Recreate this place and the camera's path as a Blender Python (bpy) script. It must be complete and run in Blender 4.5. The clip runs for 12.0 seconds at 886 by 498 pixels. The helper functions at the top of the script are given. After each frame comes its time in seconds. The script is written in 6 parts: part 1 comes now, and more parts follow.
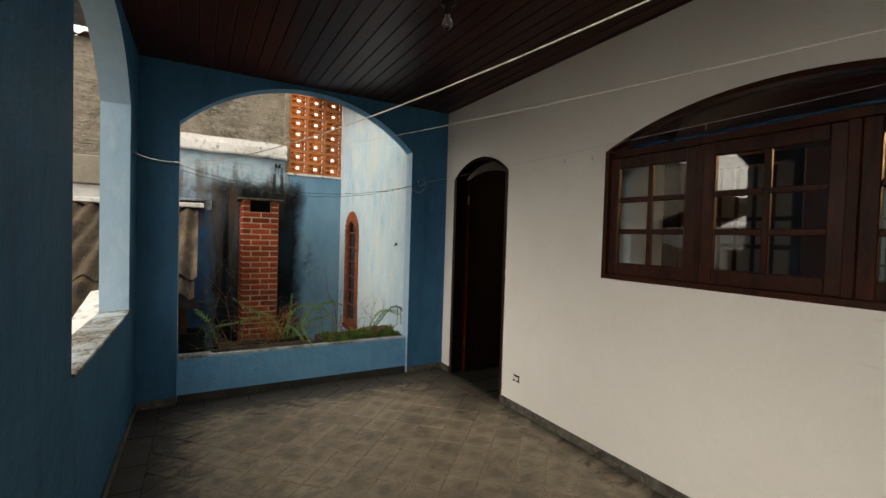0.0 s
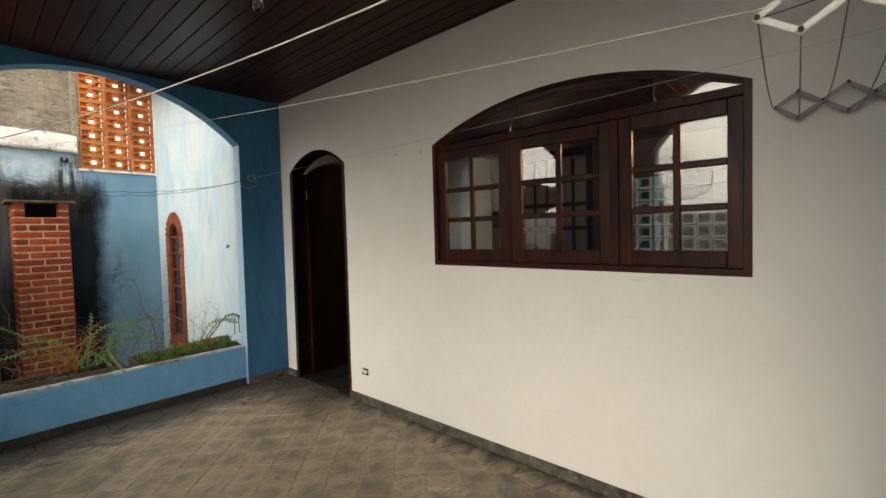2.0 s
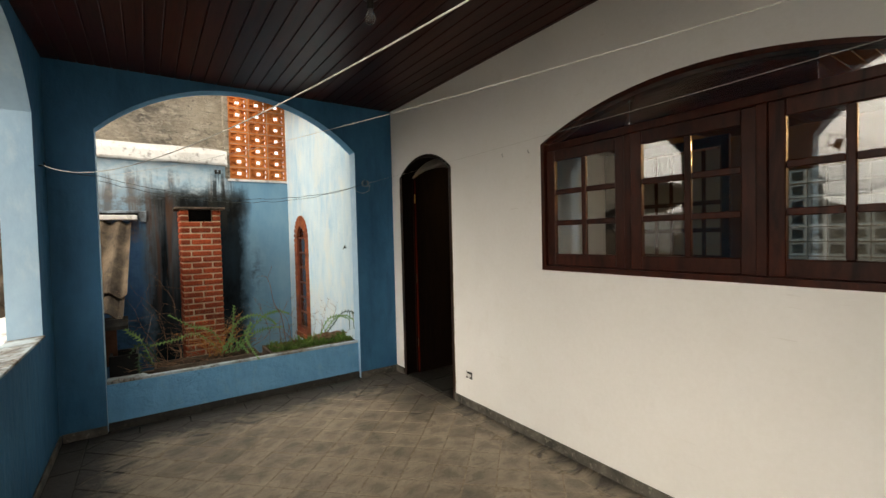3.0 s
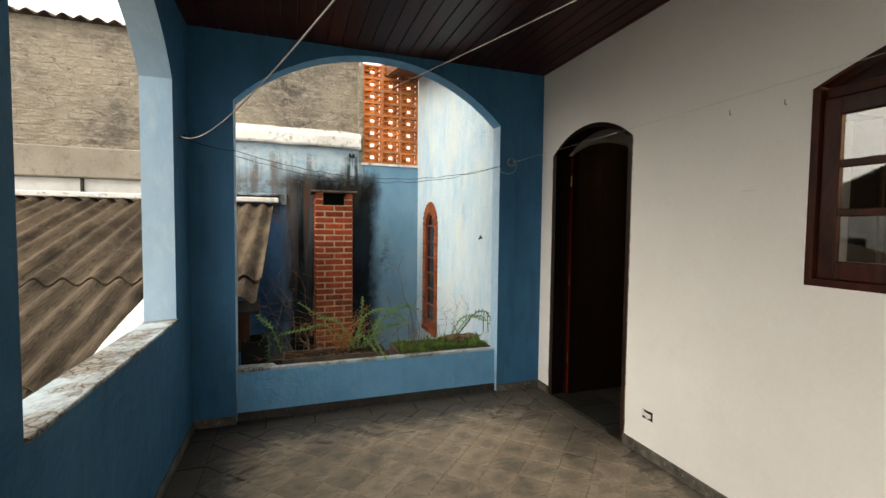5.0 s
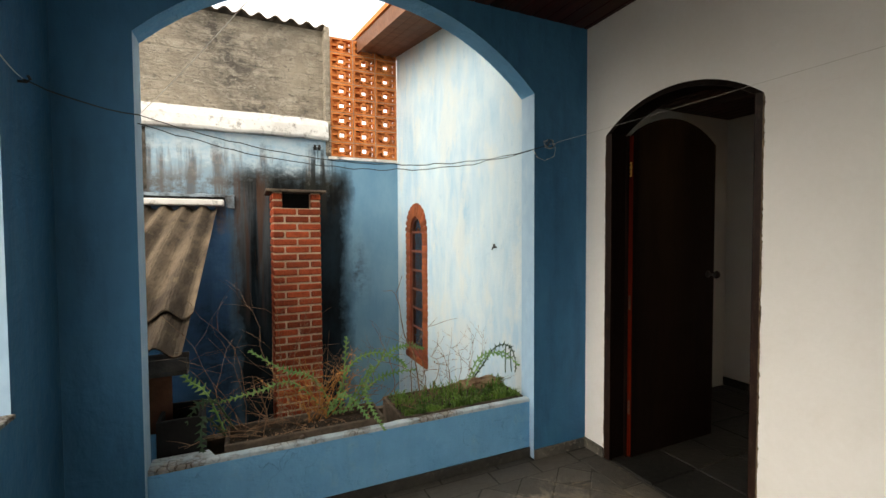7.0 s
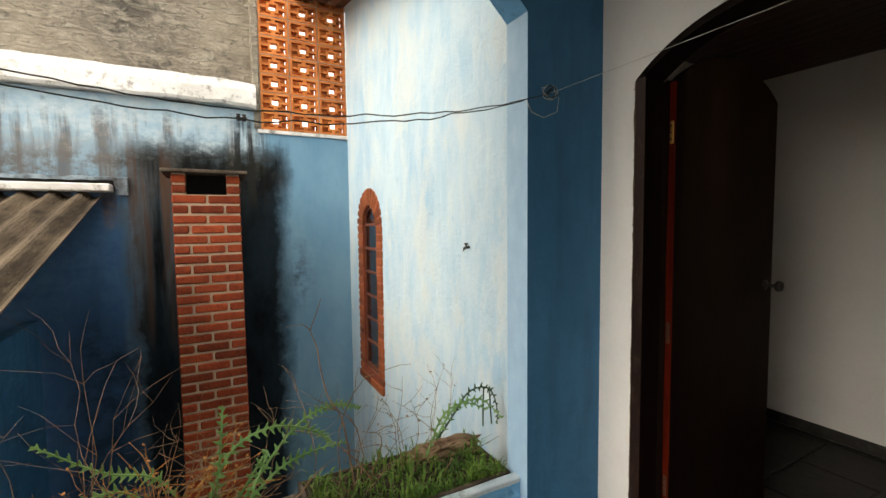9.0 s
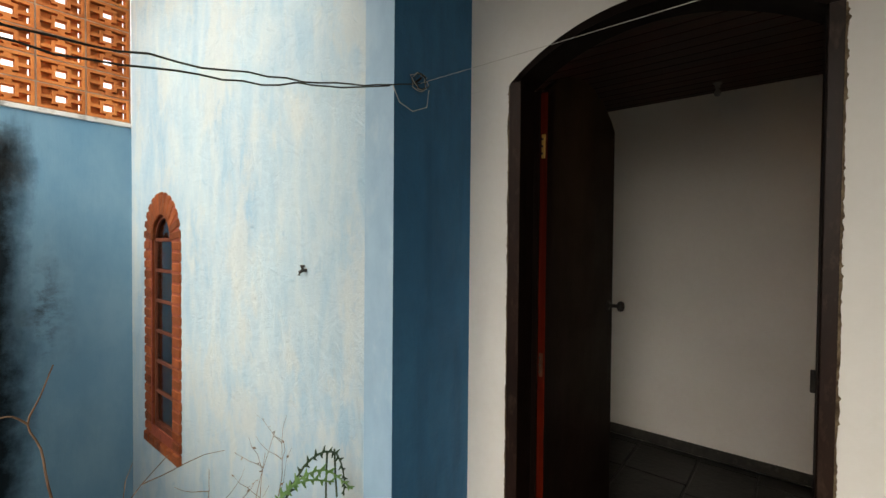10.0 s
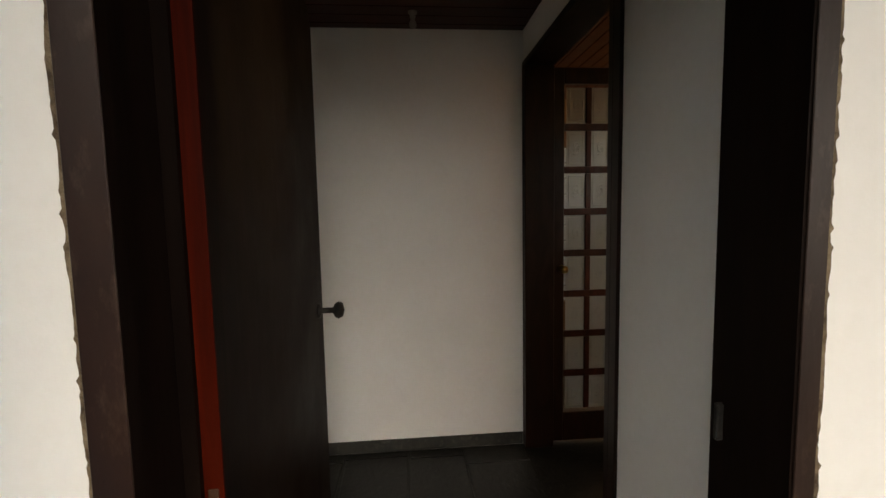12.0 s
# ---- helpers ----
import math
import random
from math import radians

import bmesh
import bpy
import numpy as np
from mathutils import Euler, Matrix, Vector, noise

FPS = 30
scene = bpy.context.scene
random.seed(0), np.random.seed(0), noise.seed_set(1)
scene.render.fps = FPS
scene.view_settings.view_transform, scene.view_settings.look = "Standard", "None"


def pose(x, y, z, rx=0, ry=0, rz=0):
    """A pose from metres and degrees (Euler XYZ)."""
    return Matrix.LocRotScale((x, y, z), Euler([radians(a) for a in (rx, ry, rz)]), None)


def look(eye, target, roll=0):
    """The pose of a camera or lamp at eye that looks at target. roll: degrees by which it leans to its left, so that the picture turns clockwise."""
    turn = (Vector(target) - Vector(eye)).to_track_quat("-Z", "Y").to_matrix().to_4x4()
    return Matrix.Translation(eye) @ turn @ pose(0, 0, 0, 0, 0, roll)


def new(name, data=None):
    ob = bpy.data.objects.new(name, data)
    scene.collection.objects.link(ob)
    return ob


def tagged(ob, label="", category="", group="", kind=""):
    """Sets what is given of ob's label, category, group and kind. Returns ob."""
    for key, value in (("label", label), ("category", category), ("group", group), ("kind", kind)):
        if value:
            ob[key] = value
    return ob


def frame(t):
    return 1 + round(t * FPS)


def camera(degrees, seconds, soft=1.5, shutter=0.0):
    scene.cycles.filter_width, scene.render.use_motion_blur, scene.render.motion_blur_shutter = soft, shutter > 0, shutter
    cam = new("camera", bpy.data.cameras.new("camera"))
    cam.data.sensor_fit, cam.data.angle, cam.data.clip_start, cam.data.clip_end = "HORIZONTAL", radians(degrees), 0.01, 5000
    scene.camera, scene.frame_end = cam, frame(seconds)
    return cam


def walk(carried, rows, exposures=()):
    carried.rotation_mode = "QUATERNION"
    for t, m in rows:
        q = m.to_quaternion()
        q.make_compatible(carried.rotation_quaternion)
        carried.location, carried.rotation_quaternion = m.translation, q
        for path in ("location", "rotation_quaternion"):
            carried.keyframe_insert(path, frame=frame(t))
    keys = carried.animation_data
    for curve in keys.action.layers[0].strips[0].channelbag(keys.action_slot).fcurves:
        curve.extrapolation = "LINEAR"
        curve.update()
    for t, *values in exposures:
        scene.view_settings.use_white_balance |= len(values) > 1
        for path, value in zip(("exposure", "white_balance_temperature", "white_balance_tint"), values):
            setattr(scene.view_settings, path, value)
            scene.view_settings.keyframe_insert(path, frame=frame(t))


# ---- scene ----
cam = camera(91.3, 12.0)
PATH = [
    (0, (0.5, 0.55, 1.416), (1.483, 2.291, 1.362), 1.7),
    (0.5, (0.533, 0.509, 1.376), (1.863, 2.002, 1.354), -0.1),
    (1, (0.552, 0.468, 1.384), (2.134, 1.691, 1.374), -0.6),
    (1.5, (0.564, 0.445, 1.397), (2.187, 1.612, 1.334), -1.4),
    (2, (0.594, 0.466, 1.401), (2.087, 1.795, 1.326), -1.5),
    (2.5, (0.616, 0.475, 1.397), (1.948, 1.965, 1.341), -1.4),
    (3, (0.647, 0.518, 1.42), (1.776, 2.168, 1.36), -1.4),
    (3.5, (0.641, 0.585, 1.403), (1.547, 2.366, 1.311), 0.2),
    (5.5, (0.762, 1.588, 1.405), (1.409, 3.479, 1.316), 0.5),
    (6, (0.752, 1.875, 1.428), (1.566, 3.701, 1.374), 0.1),
    (6.5, (0.766, 2.113, 1.41), (1.596, 3.927, 1.277), 0.3),
    (7, (0.78, 2.4, 1.418), (1.604, 4.221, 1.349), -0.3),
    (7.5, (0.916, 2.601, 1.424), (1.721, 4.427, 1.284), -1.1),
    (9.3, (1.324, 3.356, 1.458), (2.35, 5.07, 1.356), -0.3),
    (9.5, (1.348, 3.436, 1.435), (2.498, 5.072, 1.372), 0.5),
    (10, (1.439, 3.629, 1.453), (2.993, 4.888, 1.414), 0.5),
    (10.5, (1.625, 3.774, 1.443), (3.348, 4.783, 1.334), 0.1),
    (11, (1.855, 3.891, 1.448), (3.717, 4.612, 1.347), -0.1),
    (11.5, (2.077, 4.008, 1.442), (4.066, 4.193, 1.344), -0.6),
    (12, (2.310, 4.070, 1.433), (4.298, 3.910, 1.259), -1.1),
]
walk(cam, [(t, look(eye, target, roll)) for t, eye, target, roll in PATH], exposures=[(0.0, 1.22, 7700, 10), (0.5, 1.43, 7700, 10), (1.0, 1.72, 7700, 10), (1.5, 1.73, 7700, 10), (2.5, 1.75, 7700, 10), (3.0, 1.70, 7700, 10), (3.5, 1.69, 7700, 10), (5.5, 1.77, 7500, 10), (6.0, 1.73, 7500, 10), (6.5, 1.73, 7500, 10), (7.0, 1.85, 7500, 10), (7.5, 1.95, 7500, 10), (9.5, 1.85, 7500, 10), (10.5, 1.75, 7500, 10), (11.0, 1.86, 7500, 10), (11.5, 2.14, 7500, 10), (12.0, 2.55, 7500, 10)])

# ---- light ----
world = bpy.data.worlds.new("overcast_sky")
scene.world = world
world.use_nodes = True
wn = world.node_tree
sky = wn.nodes.new("ShaderNodeTexSky")
sky.sky_type = "NISHITA"
sky.sun_disc = False
sky.sun_elevation, sky.sun_rotation = radians(35), radians(261)
sky.air_density, sky.dust_density, sky.ozone_density = 1.0, 7.0, 0.6
soft_sky = wn.nodes.new("ShaderNodeHueSaturation")
soft_sky.inputs["Saturation"].default_value = 0.25
wn.links.new(sky.outputs[0], soft_sky.inputs["Color"])
cloud = wn.nodes.new("ShaderNodeMix")
cloud.data_type = "RGBA"
cloud.inputs[0].default_value = 0.78
cloud.inputs[7].default_value = (5.0, 5.1, 5.25, 1)
wn.links.new(soft_sky.outputs[0], cloud.inputs[6])
wn.links.new(cloud.outputs[2], wn.nodes["Background"].inputs[0])
wn.nodes["Background"].inputs[1].default_value = 0.15
sun = new("sun", bpy.data.lights.new("sun", "SUN"))
sun.data.energy, sun.data.angle, sun.data.color = 0.55, radians(120), (1.0, 0.96, 0.9)
sun.matrix_world = look((-8, -1.2, 5.6), (0, 0, 0))


# ---- materials ----
def reveals(ob, axis_index, mat, under=None):
    """Give the faces inside the openings, and the undersides, their own colour by the way they face."""
    ob.data.materials.append(mat)
    if under:
        ob.data.materials.append(under)
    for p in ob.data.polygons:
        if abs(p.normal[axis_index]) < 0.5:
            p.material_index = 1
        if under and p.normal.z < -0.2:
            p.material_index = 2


def material(name, rough=0.7, metal=0.0, coat=0.0):
    m = bpy.data.materials.new(name)
    m.use_nodes = True
    b = m.node_tree.nodes["Principled BSDF"]
    b.inputs["Roughness"].default_value = rough
    b.inputs["Metallic"].default_value = metal
    b.inputs["Coat Weight"].default_value = coat
    return m, m.node_tree, b


def node(nt, kind, **kw):
    n = nt.nodes.new(kind)
    for k, v in kw.items():
        if k in n.inputs:
            n.inputs[k].default_value = v
    return n


def place(nt, scale=(1, 1, 1)):
    g = nt.nodes.new("ShaderNodeNewGeometry")
    mp = nt.nodes.new("ShaderNodeMapping")
    mp.inputs["Scale"].default_value = scale
    nt.links.new(g.outputs["Position"], mp.inputs["Vector"])
    return mp.outputs[0]


def noise_tex(nt, vec, scale, detail=4.0, rough=0.55, dist=0.0):
    n = node(nt, "ShaderNodeTexNoise", Scale=scale, Detail=detail, Roughness=rough, Distortion=dist)
    nt.links.new(vec, n.inputs["Vector"])
    return n.outputs["Fac"]


def ramp(nt, fac, stops):
    r = nt.nodes.new("ShaderNodeValToRGB")
    el = r.color_ramp.elements
    while len(el) < len(stops):
        el.new(0.5)
    for e, (p, c) in zip(el, stops):
        e.position = p
        e.color = (c, c, c, 1) if isinstance(c, (int, float)) else (*c, 1)
    nt.links.new(fac, r.inputs[0])
    return r.outputs[0]


def mix(nt, fac, a, b, mode="MIX"):
    n = nt.nodes.new("ShaderNodeMix")
    n.data_type, n.blend_type = "RGBA", mode
    for sock, v in ((n.inputs[0], fac), (n.inputs[6], a), (n.inputs[7], b)):
        if isinstance(v, (int, float)):
            sock.default_value = v
        elif isinstance(v, tuple):
            sock.default_value = (*v, 1)
        else:
            nt.links.new(v, sock)
    return n.outputs[2]


def calc(nt, op, a, b=0.0, clamp=False):
    n = nt.nodes.new("ShaderNodeMath")
    n.operation, n.use_clamp = op, clamp
    for sock, v in zip(n.inputs, (a, b)):
        if isinstance(v, (int, float)):
            sock.default_value = v
        else:
            nt.links.new(v, sock)
    return n.outputs[0]


def axis(nt, which):
    g = nt.nodes.new("ShaderNodeNewGeometry")
    sp = nt.nodes.new("ShaderNodeSeparateXYZ")
    nt.links.new(g.outputs["Position"], sp.inputs[0])
    return sp.outputs["XYZ".index(which)]


def span(nt, v, lo, hi, soft):
    """1 between lo and hi, falling to 0 over soft."""
    a = nt.nodes.new("ShaderNodeMapRange")
    a.inputs[1].default_value, a.inputs[2].default_value = lo - soft, lo + soft
    b = nt.nodes.new("ShaderNodeMapRange")
    b.inputs[1].default_value, b.inputs[2].default_value = hi - soft, hi + soft
    b.inputs[3].default_value, b.inputs[4].default_value = 1, 0
    for n in (a, b):
        n.clamp = True
        nt.links.new(v, n.inputs[0])
    return calc(nt, "MULTIPLY", a.outputs[0], b.outputs[0])


def bump(nt, b, height, strength=0.3, distance=0.01):
    n = nt.nodes.new("ShaderNodeBump")
    n.inputs["Strength"].default_value, n.inputs["Distance"].default_value = strength, distance
    nt.links.new(height, n.inputs["Height"])
    nt.links.new(n.outputs[0], b.inputs["Normal"])


def mottled(name, c1, c2, scale=3.0, rough=0.8, bump_scale=60.0, bump_strength=0.25, metal=0.0, stretch=(1, 1, 1), vary=0.0, c3=None):
    m, nt, b = material(name, rough, metal)
    b.inputs["Specular IOR Level"].default_value = 0.25
    v = place(nt, stretch)
    f = noise_tex(nt, v, scale, 6.0, 0.6)
    col = mix(nt, ramp(nt, f, [(0.35, 0.0), (0.65, 1.0)]), c1, c2)
    if c3:
        f3 = noise_tex(nt, v, scale * 5.3, 5.0, 0.65)
        col = mix(nt, ramp(nt, f3, [(0.55, 0.0), (0.72, 0.8)]), col, c3)
    fine = noise_tex(nt, v, bump_scale, 3.0)
    col = mix(nt, 0.05, col, ramp(nt, fine, [(0.3, 0.0), (0.7, 1.0)]), "OVERLAY")
    if vary:
        oi = nt.nodes.new("ShaderNodeObjectInfo")
        col = mix(nt, vary, col, ramp(nt, oi.outputs["Random"], [(0.0, 0.15), (1.0, 0.85)]), "OVERLAY")
    nt.links.new(col, b.inputs["Base Color"])
    bump(nt, b, fine, bump_strength)
    return m


WHITE = mottled("white_wall_paint", (0.77, 0.755, 0.725), (0.82, 0.81, 0.785), 1.0, 0.7, 45, 0.08, c3=(0.765, 0.745, 0.71))
WN = WHITE.node_tree
wb = WN.nodes["Principled BSDF"]
scuff = calc(WN, "MULTIPLY", ramp(WN, noise_tex(WN, place(WN, (1, 0.8, 9.0)), 7.0, 4, 0.6), [(0.66, 0.0), (0.72, 1.0)]), ramp(WN, noise_tex(WN, place(WN), 2.1, 3, 0.5), [(0.52, 0.0), (0.62, 0.30)]))
grime = calc(WN, "MULTIPLY", ramp(WN, noise_tex(WN, place(WN, (1, 1, 0.7)), 0.9, 5, 0.6, 0.5), [(0.45, 0.0), (0.70, 0.35)]), span(WN, axis(WN, "Z"), -1.0, 3.5, 0.3))
wcol = mix(WN, scuff, wb.inputs["Base Color"].links[0].from_socket, (0.52, 0.48, 0.43))
WN.links.new(mix(WN, grime, wcol, (0.70, 0.675, 0.635)), wb.inputs["Base Color"])
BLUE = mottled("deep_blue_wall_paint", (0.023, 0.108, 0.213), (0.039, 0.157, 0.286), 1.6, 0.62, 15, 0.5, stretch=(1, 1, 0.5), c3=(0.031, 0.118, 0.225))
MIDBLUE = mottled("mid_blue_parapet_soffit", (0.115, 0.335, 0.565), (0.165, 0.41, 0.645), 2.0, 0.7, 9, 0.75, c3=(0.18, 0.40, 0.57), stretch=(1, 1, 0.7))


def stuccoed(m, dark_tone, depth, cracks):
    """Trowelled lumps, hairline cracks and faint runs in the paint."""
    nt = m.node_tree
    b = nt.nodes["Principled BSDF"]
    lump = noise_tex(nt, place(nt, (1, 1, 1.6)), 7.0, 6, 0.6, 0.5)
    runs = noise_tex(nt, place(nt, (1, 1, 0.15)), 9.0, 5, 0.6)
    vor = nt.nodes.new("ShaderNodeTexVoronoi")
    vor.feature = "DISTANCE_TO_EDGE"
    vor.inputs["Scale"].default_value = 2.3
    warp = nt.nodes.new("ShaderNodeVectorMath")
    wn2 = node(nt, "ShaderNodeTexNoise", Scale=3.0, Detail=5.0)
    nt.links.new(place(nt), wn2.inputs["Vector"])
    nt.links.new(place(nt), warp.inputs[0])
    nt.links.new(wn2.outputs["Color"], warp.inputs[1])
    nt.links.new(warp.outputs[0], vor.inputs["Vector"])
    crack = calc(nt, "MULTIPLY", ramp(nt, vor.outputs[0], [(0.004, 1.0), (0.014, 0.0)]), ramp(nt, lump, [(0.5, 0.0), (0.62, 1.0)]))
    col = b.inputs["Base Color"].links[0].from_socket
    col = mix(nt, ramp(nt, runs, [(0.52, 0.0), (0.72, 0.45)]), col, dark_tone)
    crack = calc(nt, "MULTIPLY", crack, cracks)
    col = mix(nt, crack, col, tuple(0.35 * c for c in dark_tone))
    nt.links.new(col, b.inputs["Base Color"])
    bn = nt.nodes["Bump"]
    h = calc(nt, "SUBTRACT", calc(nt, "ADD", bn.inputs["Height"].links[0].from_socket, calc(nt, "MULTIPLY", lump, 0.9)), crack)
    nt.links.new(h, bn.inputs["Height"])
    bn.inputs["Distance"].default_value = depth


stuccoed(MIDBLUE, (0.10, 0.29, 0.49), 0.030, 0.25)
stuccoed(BLUE, (0.016, 0.07, 0.14), 0.018, 0.0)
LIGHTBLUE = mottled("light_blue_reveal", (0.29, 0.45, 0.60), (0.37, 0.52, 0.645), 2.0, 0.75, 22, 0.3, stretch=(1, 1, 0.5), c3=(0.40, 0.54, 0.64))
INNER_WHITE = mottled("indoor_wall_paint", (0.80, 0.775, 0.735), (0.85, 0.83, 0.79), 1.5, 0.8, 45, 0.12)


# wall colour unseen; the dark brown paints in the room's dimness
BROWNWALL = mottled("shade_brown_living_room", (0.07, 0.045, 0.028), (0.10, 0.065, 0.04), 1.5, 0.8, 45, 0.12)


def pale_blue():
    """Brushed pale blue wash with chalky patches and flaked runs."""
    m, nt, b = material("washed_pale_blue_paint", 0.85)
    big = noise_tex(nt, place(nt, (1, 1, 0.6)), 1.6, 5, 0.6, 0.6)
    streak = noise_tex(nt, place(nt, (1.4, 1.4, 0.4)), 5.5, 7, 0.65, 0.4)
    patch = noise_tex(nt, place(nt, (1, 1, 0.5)), 2.6, 8, 0.66, 0.2)
    col = mix(nt, ramp(nt, big, [(0.35, 0.0), (0.66, 1.0)]), (0.31, 0.485, 0.62), (0.45, 0.595, 0.67))
    col = mix(nt, ramp(nt, streak, [(0.41, 0.0), (0.66, 0.65)]), col, (0.555, 0.63, 0.645))
    col = mix(nt, ramp(nt, patch, [(0.53, 0.0), (0.60, 0.6)]), col, (0.55, 0.60, 0.595))
    chips = noise_tex(nt, place(nt, (1.2, 1.2, 0.8)), 11.0, 8, 0.7, 0.8)
    col = mix(nt, ramp(nt, chips, [(0.60, 0.0), (0.66, 0.55)]), col, (0.30, 0.47, 0.60))
    col = mix(nt, ramp(nt, chips, [(0.30, 0.5), (0.37, 0.0)]), col, (0.60, 0.625, 0.60))
    nt.links.new(col, b.inputs["Base Color"])
    bump(nt, b, mix(nt, 0.4, mix(nt, 0.5, streak, patch), chips), 0.9, 0.035)
    return m


PALE = pale_blue()


def sooty_blue():
    """Yard wall: blue paint, black soot round the chimney, brown runs under the ledge, shade painted in by the shed."""
    m, nt, b = material("sooty_blue_yard_wall", 0.92)
    b.inputs["Specular IOR Level"].default_value = 0.08
    x, z = axis(nt, "X"), axis(nt, "Z")
    wob = noise_tex(nt, place(nt, (1, 1, 0.5)), 3.0, 6, 0.65)
    fine = noise_tex(nt, place(nt, (2.0, 1, 0.25)), 7.0, 7, 0.7)
    runs = noise_tex(nt, place(nt, (1, 1, 0.09)), 6.5, 5, 0.6)
    blot = noise_tex(nt, place(nt, (1, 1, 1.3)), 8.0, 7, 0.7)
    xw = calc(nt, "ADD", x, calc(nt, "MULTIPLY", calc(nt, "SUBTRACT", wob, 0.5), 0.30))
    xf = calc(nt, "ADD", xw, calc(nt, "MULTIPLY", calc(nt, "SUBTRACT", blot, 0.5), 0.13))
    zw = calc(nt, "ADD", z, calc(nt, "MULTIPLY", calc(nt, "SUBTRACT", fine, 0.5), 0.9))
    zr = calc(nt, "ADD", z, calc(nt, "MULTIPLY", calc(nt, "SUBTRACT", runs, 0.5), 0.8))
    zb = calc(nt, "ADD", z, calc(nt, "MULTIPLY", calc(nt, "SUBTRACT", blot, 0.5), 0.55))
    # paint: clear blue, paler and chalky high up; darker blue beside the shed paints in its shade
    base = mix(nt, ramp(nt, wob, [(0.35, 0.0), (0.65, 1.0)]), (0.135, 0.28, 0.40), (0.185, 0.335, 0.445))
    chalk = mix(nt, ramp(nt, blot, [(0.40, 0.0), (0.66, 1.0)]), (0.32, 0.46, 0.56), (0.47, 0.56, 0.60))
    base = mix(nt, calc(nt, "MULTIPLY", span(nt, z, 1.95, 3.0, 0.25), span(nt, x, -0.6, 1.72, 0.08)), base, chalk)
    deep = calc(nt, "MULTIPLY", span(nt, xw, -1.0, 0.64, 0.07), span(nt, z, -4, 1.75, 0.05))
    shade_navy = mix(nt, ramp(nt, blot, [(0.35, 0.0), (0.7, 1.0)]), (0.050, 0.135, 0.28), (0.085, 0.205, 0.38))
    col = mix(nt, deep, base, shade_navy)
    # brown and grey runs under the ledge
    run = calc(nt, "MULTIPLY", ramp(nt, runs, [(0.50, 0.0), (0.60, 0.75)]), calc(nt, "MULTIPLY", span(nt, zb, 1.5, 2.40, 0.10), span(nt, xw, -0.4, 1.66, 0.08)))
    col = mix(nt, run, col, mix(nt, ramp(nt, blot, [(0.4, 0.0), (0.6, 1.0)]), (0.075, 0.062, 0.054), (0.18, 0.135, 0.105)))
    # dark mossy band at the height of the chimney's cap
    haze = calc(nt, "MULTIPLY", span(nt, zb, 1.74, 2.16, 0.10), span(nt, xw, -0.5, 1.9, 0.10))
    col = mix(nt, calc(nt, "MULTIPLY", haze, ramp(nt, blot, [(0.40, 0.25), (0.58, 0.9)])), col, (0.11, 0.105, 0.10))
    band = calc(nt, "MULTIPLY", span(nt, zb, 1.80, 2.14, 0.07), span(nt, xf, 0.72, 1.88, 0.10))
    col = mix(nt, calc(nt, "MULTIPLY", band, ramp(nt, blot, [(0.36, 0.70), (0.56, 1.0)])), col, (0.026, 0.026, 0.020))
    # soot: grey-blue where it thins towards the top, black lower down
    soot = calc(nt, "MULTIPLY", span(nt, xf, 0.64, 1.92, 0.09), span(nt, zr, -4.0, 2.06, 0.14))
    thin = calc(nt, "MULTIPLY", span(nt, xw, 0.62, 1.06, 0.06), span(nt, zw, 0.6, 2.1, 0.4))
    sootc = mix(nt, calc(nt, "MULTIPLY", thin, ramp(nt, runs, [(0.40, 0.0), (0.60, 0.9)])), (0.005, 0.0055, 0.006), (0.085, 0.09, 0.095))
    # shade of the deep yard, painted in low down and joined to the soot mask
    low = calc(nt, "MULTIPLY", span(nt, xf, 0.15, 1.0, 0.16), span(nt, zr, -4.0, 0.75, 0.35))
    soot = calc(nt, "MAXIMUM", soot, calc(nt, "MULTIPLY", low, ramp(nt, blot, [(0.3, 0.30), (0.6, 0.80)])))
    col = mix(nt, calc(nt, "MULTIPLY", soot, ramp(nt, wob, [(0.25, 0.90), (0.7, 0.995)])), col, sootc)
    # black drips under the wire bracket
    drip = calc(nt, "MULTIPLY", calc(nt, "MULTIPLY", span(nt, xw, 1.46, 1.76, 0.05), span(nt, zb, 1.6, 2.42, 0.12)), ramp(nt, noise_tex(nt, place(nt, (1, 1, 0.05)), 16.0, 4, 0.6), [(0.46, 0.0), (0.56, 0.9)]))
    col = mix(nt, drip, col, (0.018, 0.018, 0.016))
    # brown rust streaks beside the chimney
    rusty = calc(nt, "MULTIPLY", calc(nt, "MULTIPLY", span(nt, xw, 0.66, 1.02, 0.05), span(nt, zr, 0.6, 2.1, 0.25)), ramp(nt, noise_tex(nt, place(nt, (1, 1, 0.06)), 13.0, 4, 0.6), [(0.50, 0.0), (0.60, 0.7)]))
    col = mix(nt, rusty, col, (0.085, 0.045, 0.028))
    # a loose smudge on the clear side
    smudge = calc(nt, "MULTIPLY", span(nt, xf, 1.95, 2.16, 0.09), span(nt, zw, 0.65, 1.25, 0.16))
    col = mix(nt, calc(nt, "MULTIPLY", smudge, ramp(nt, blot, [(0.42, 0.0), (0.64, 0.75)])), col, (0.045, 0.055, 0.06))
    nt.links.new(col, b.inputs["Base Color"])
    bump(nt, b, mix(nt, 0.4, fine, blot), 0.5, 0.012)
    return m


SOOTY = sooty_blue()


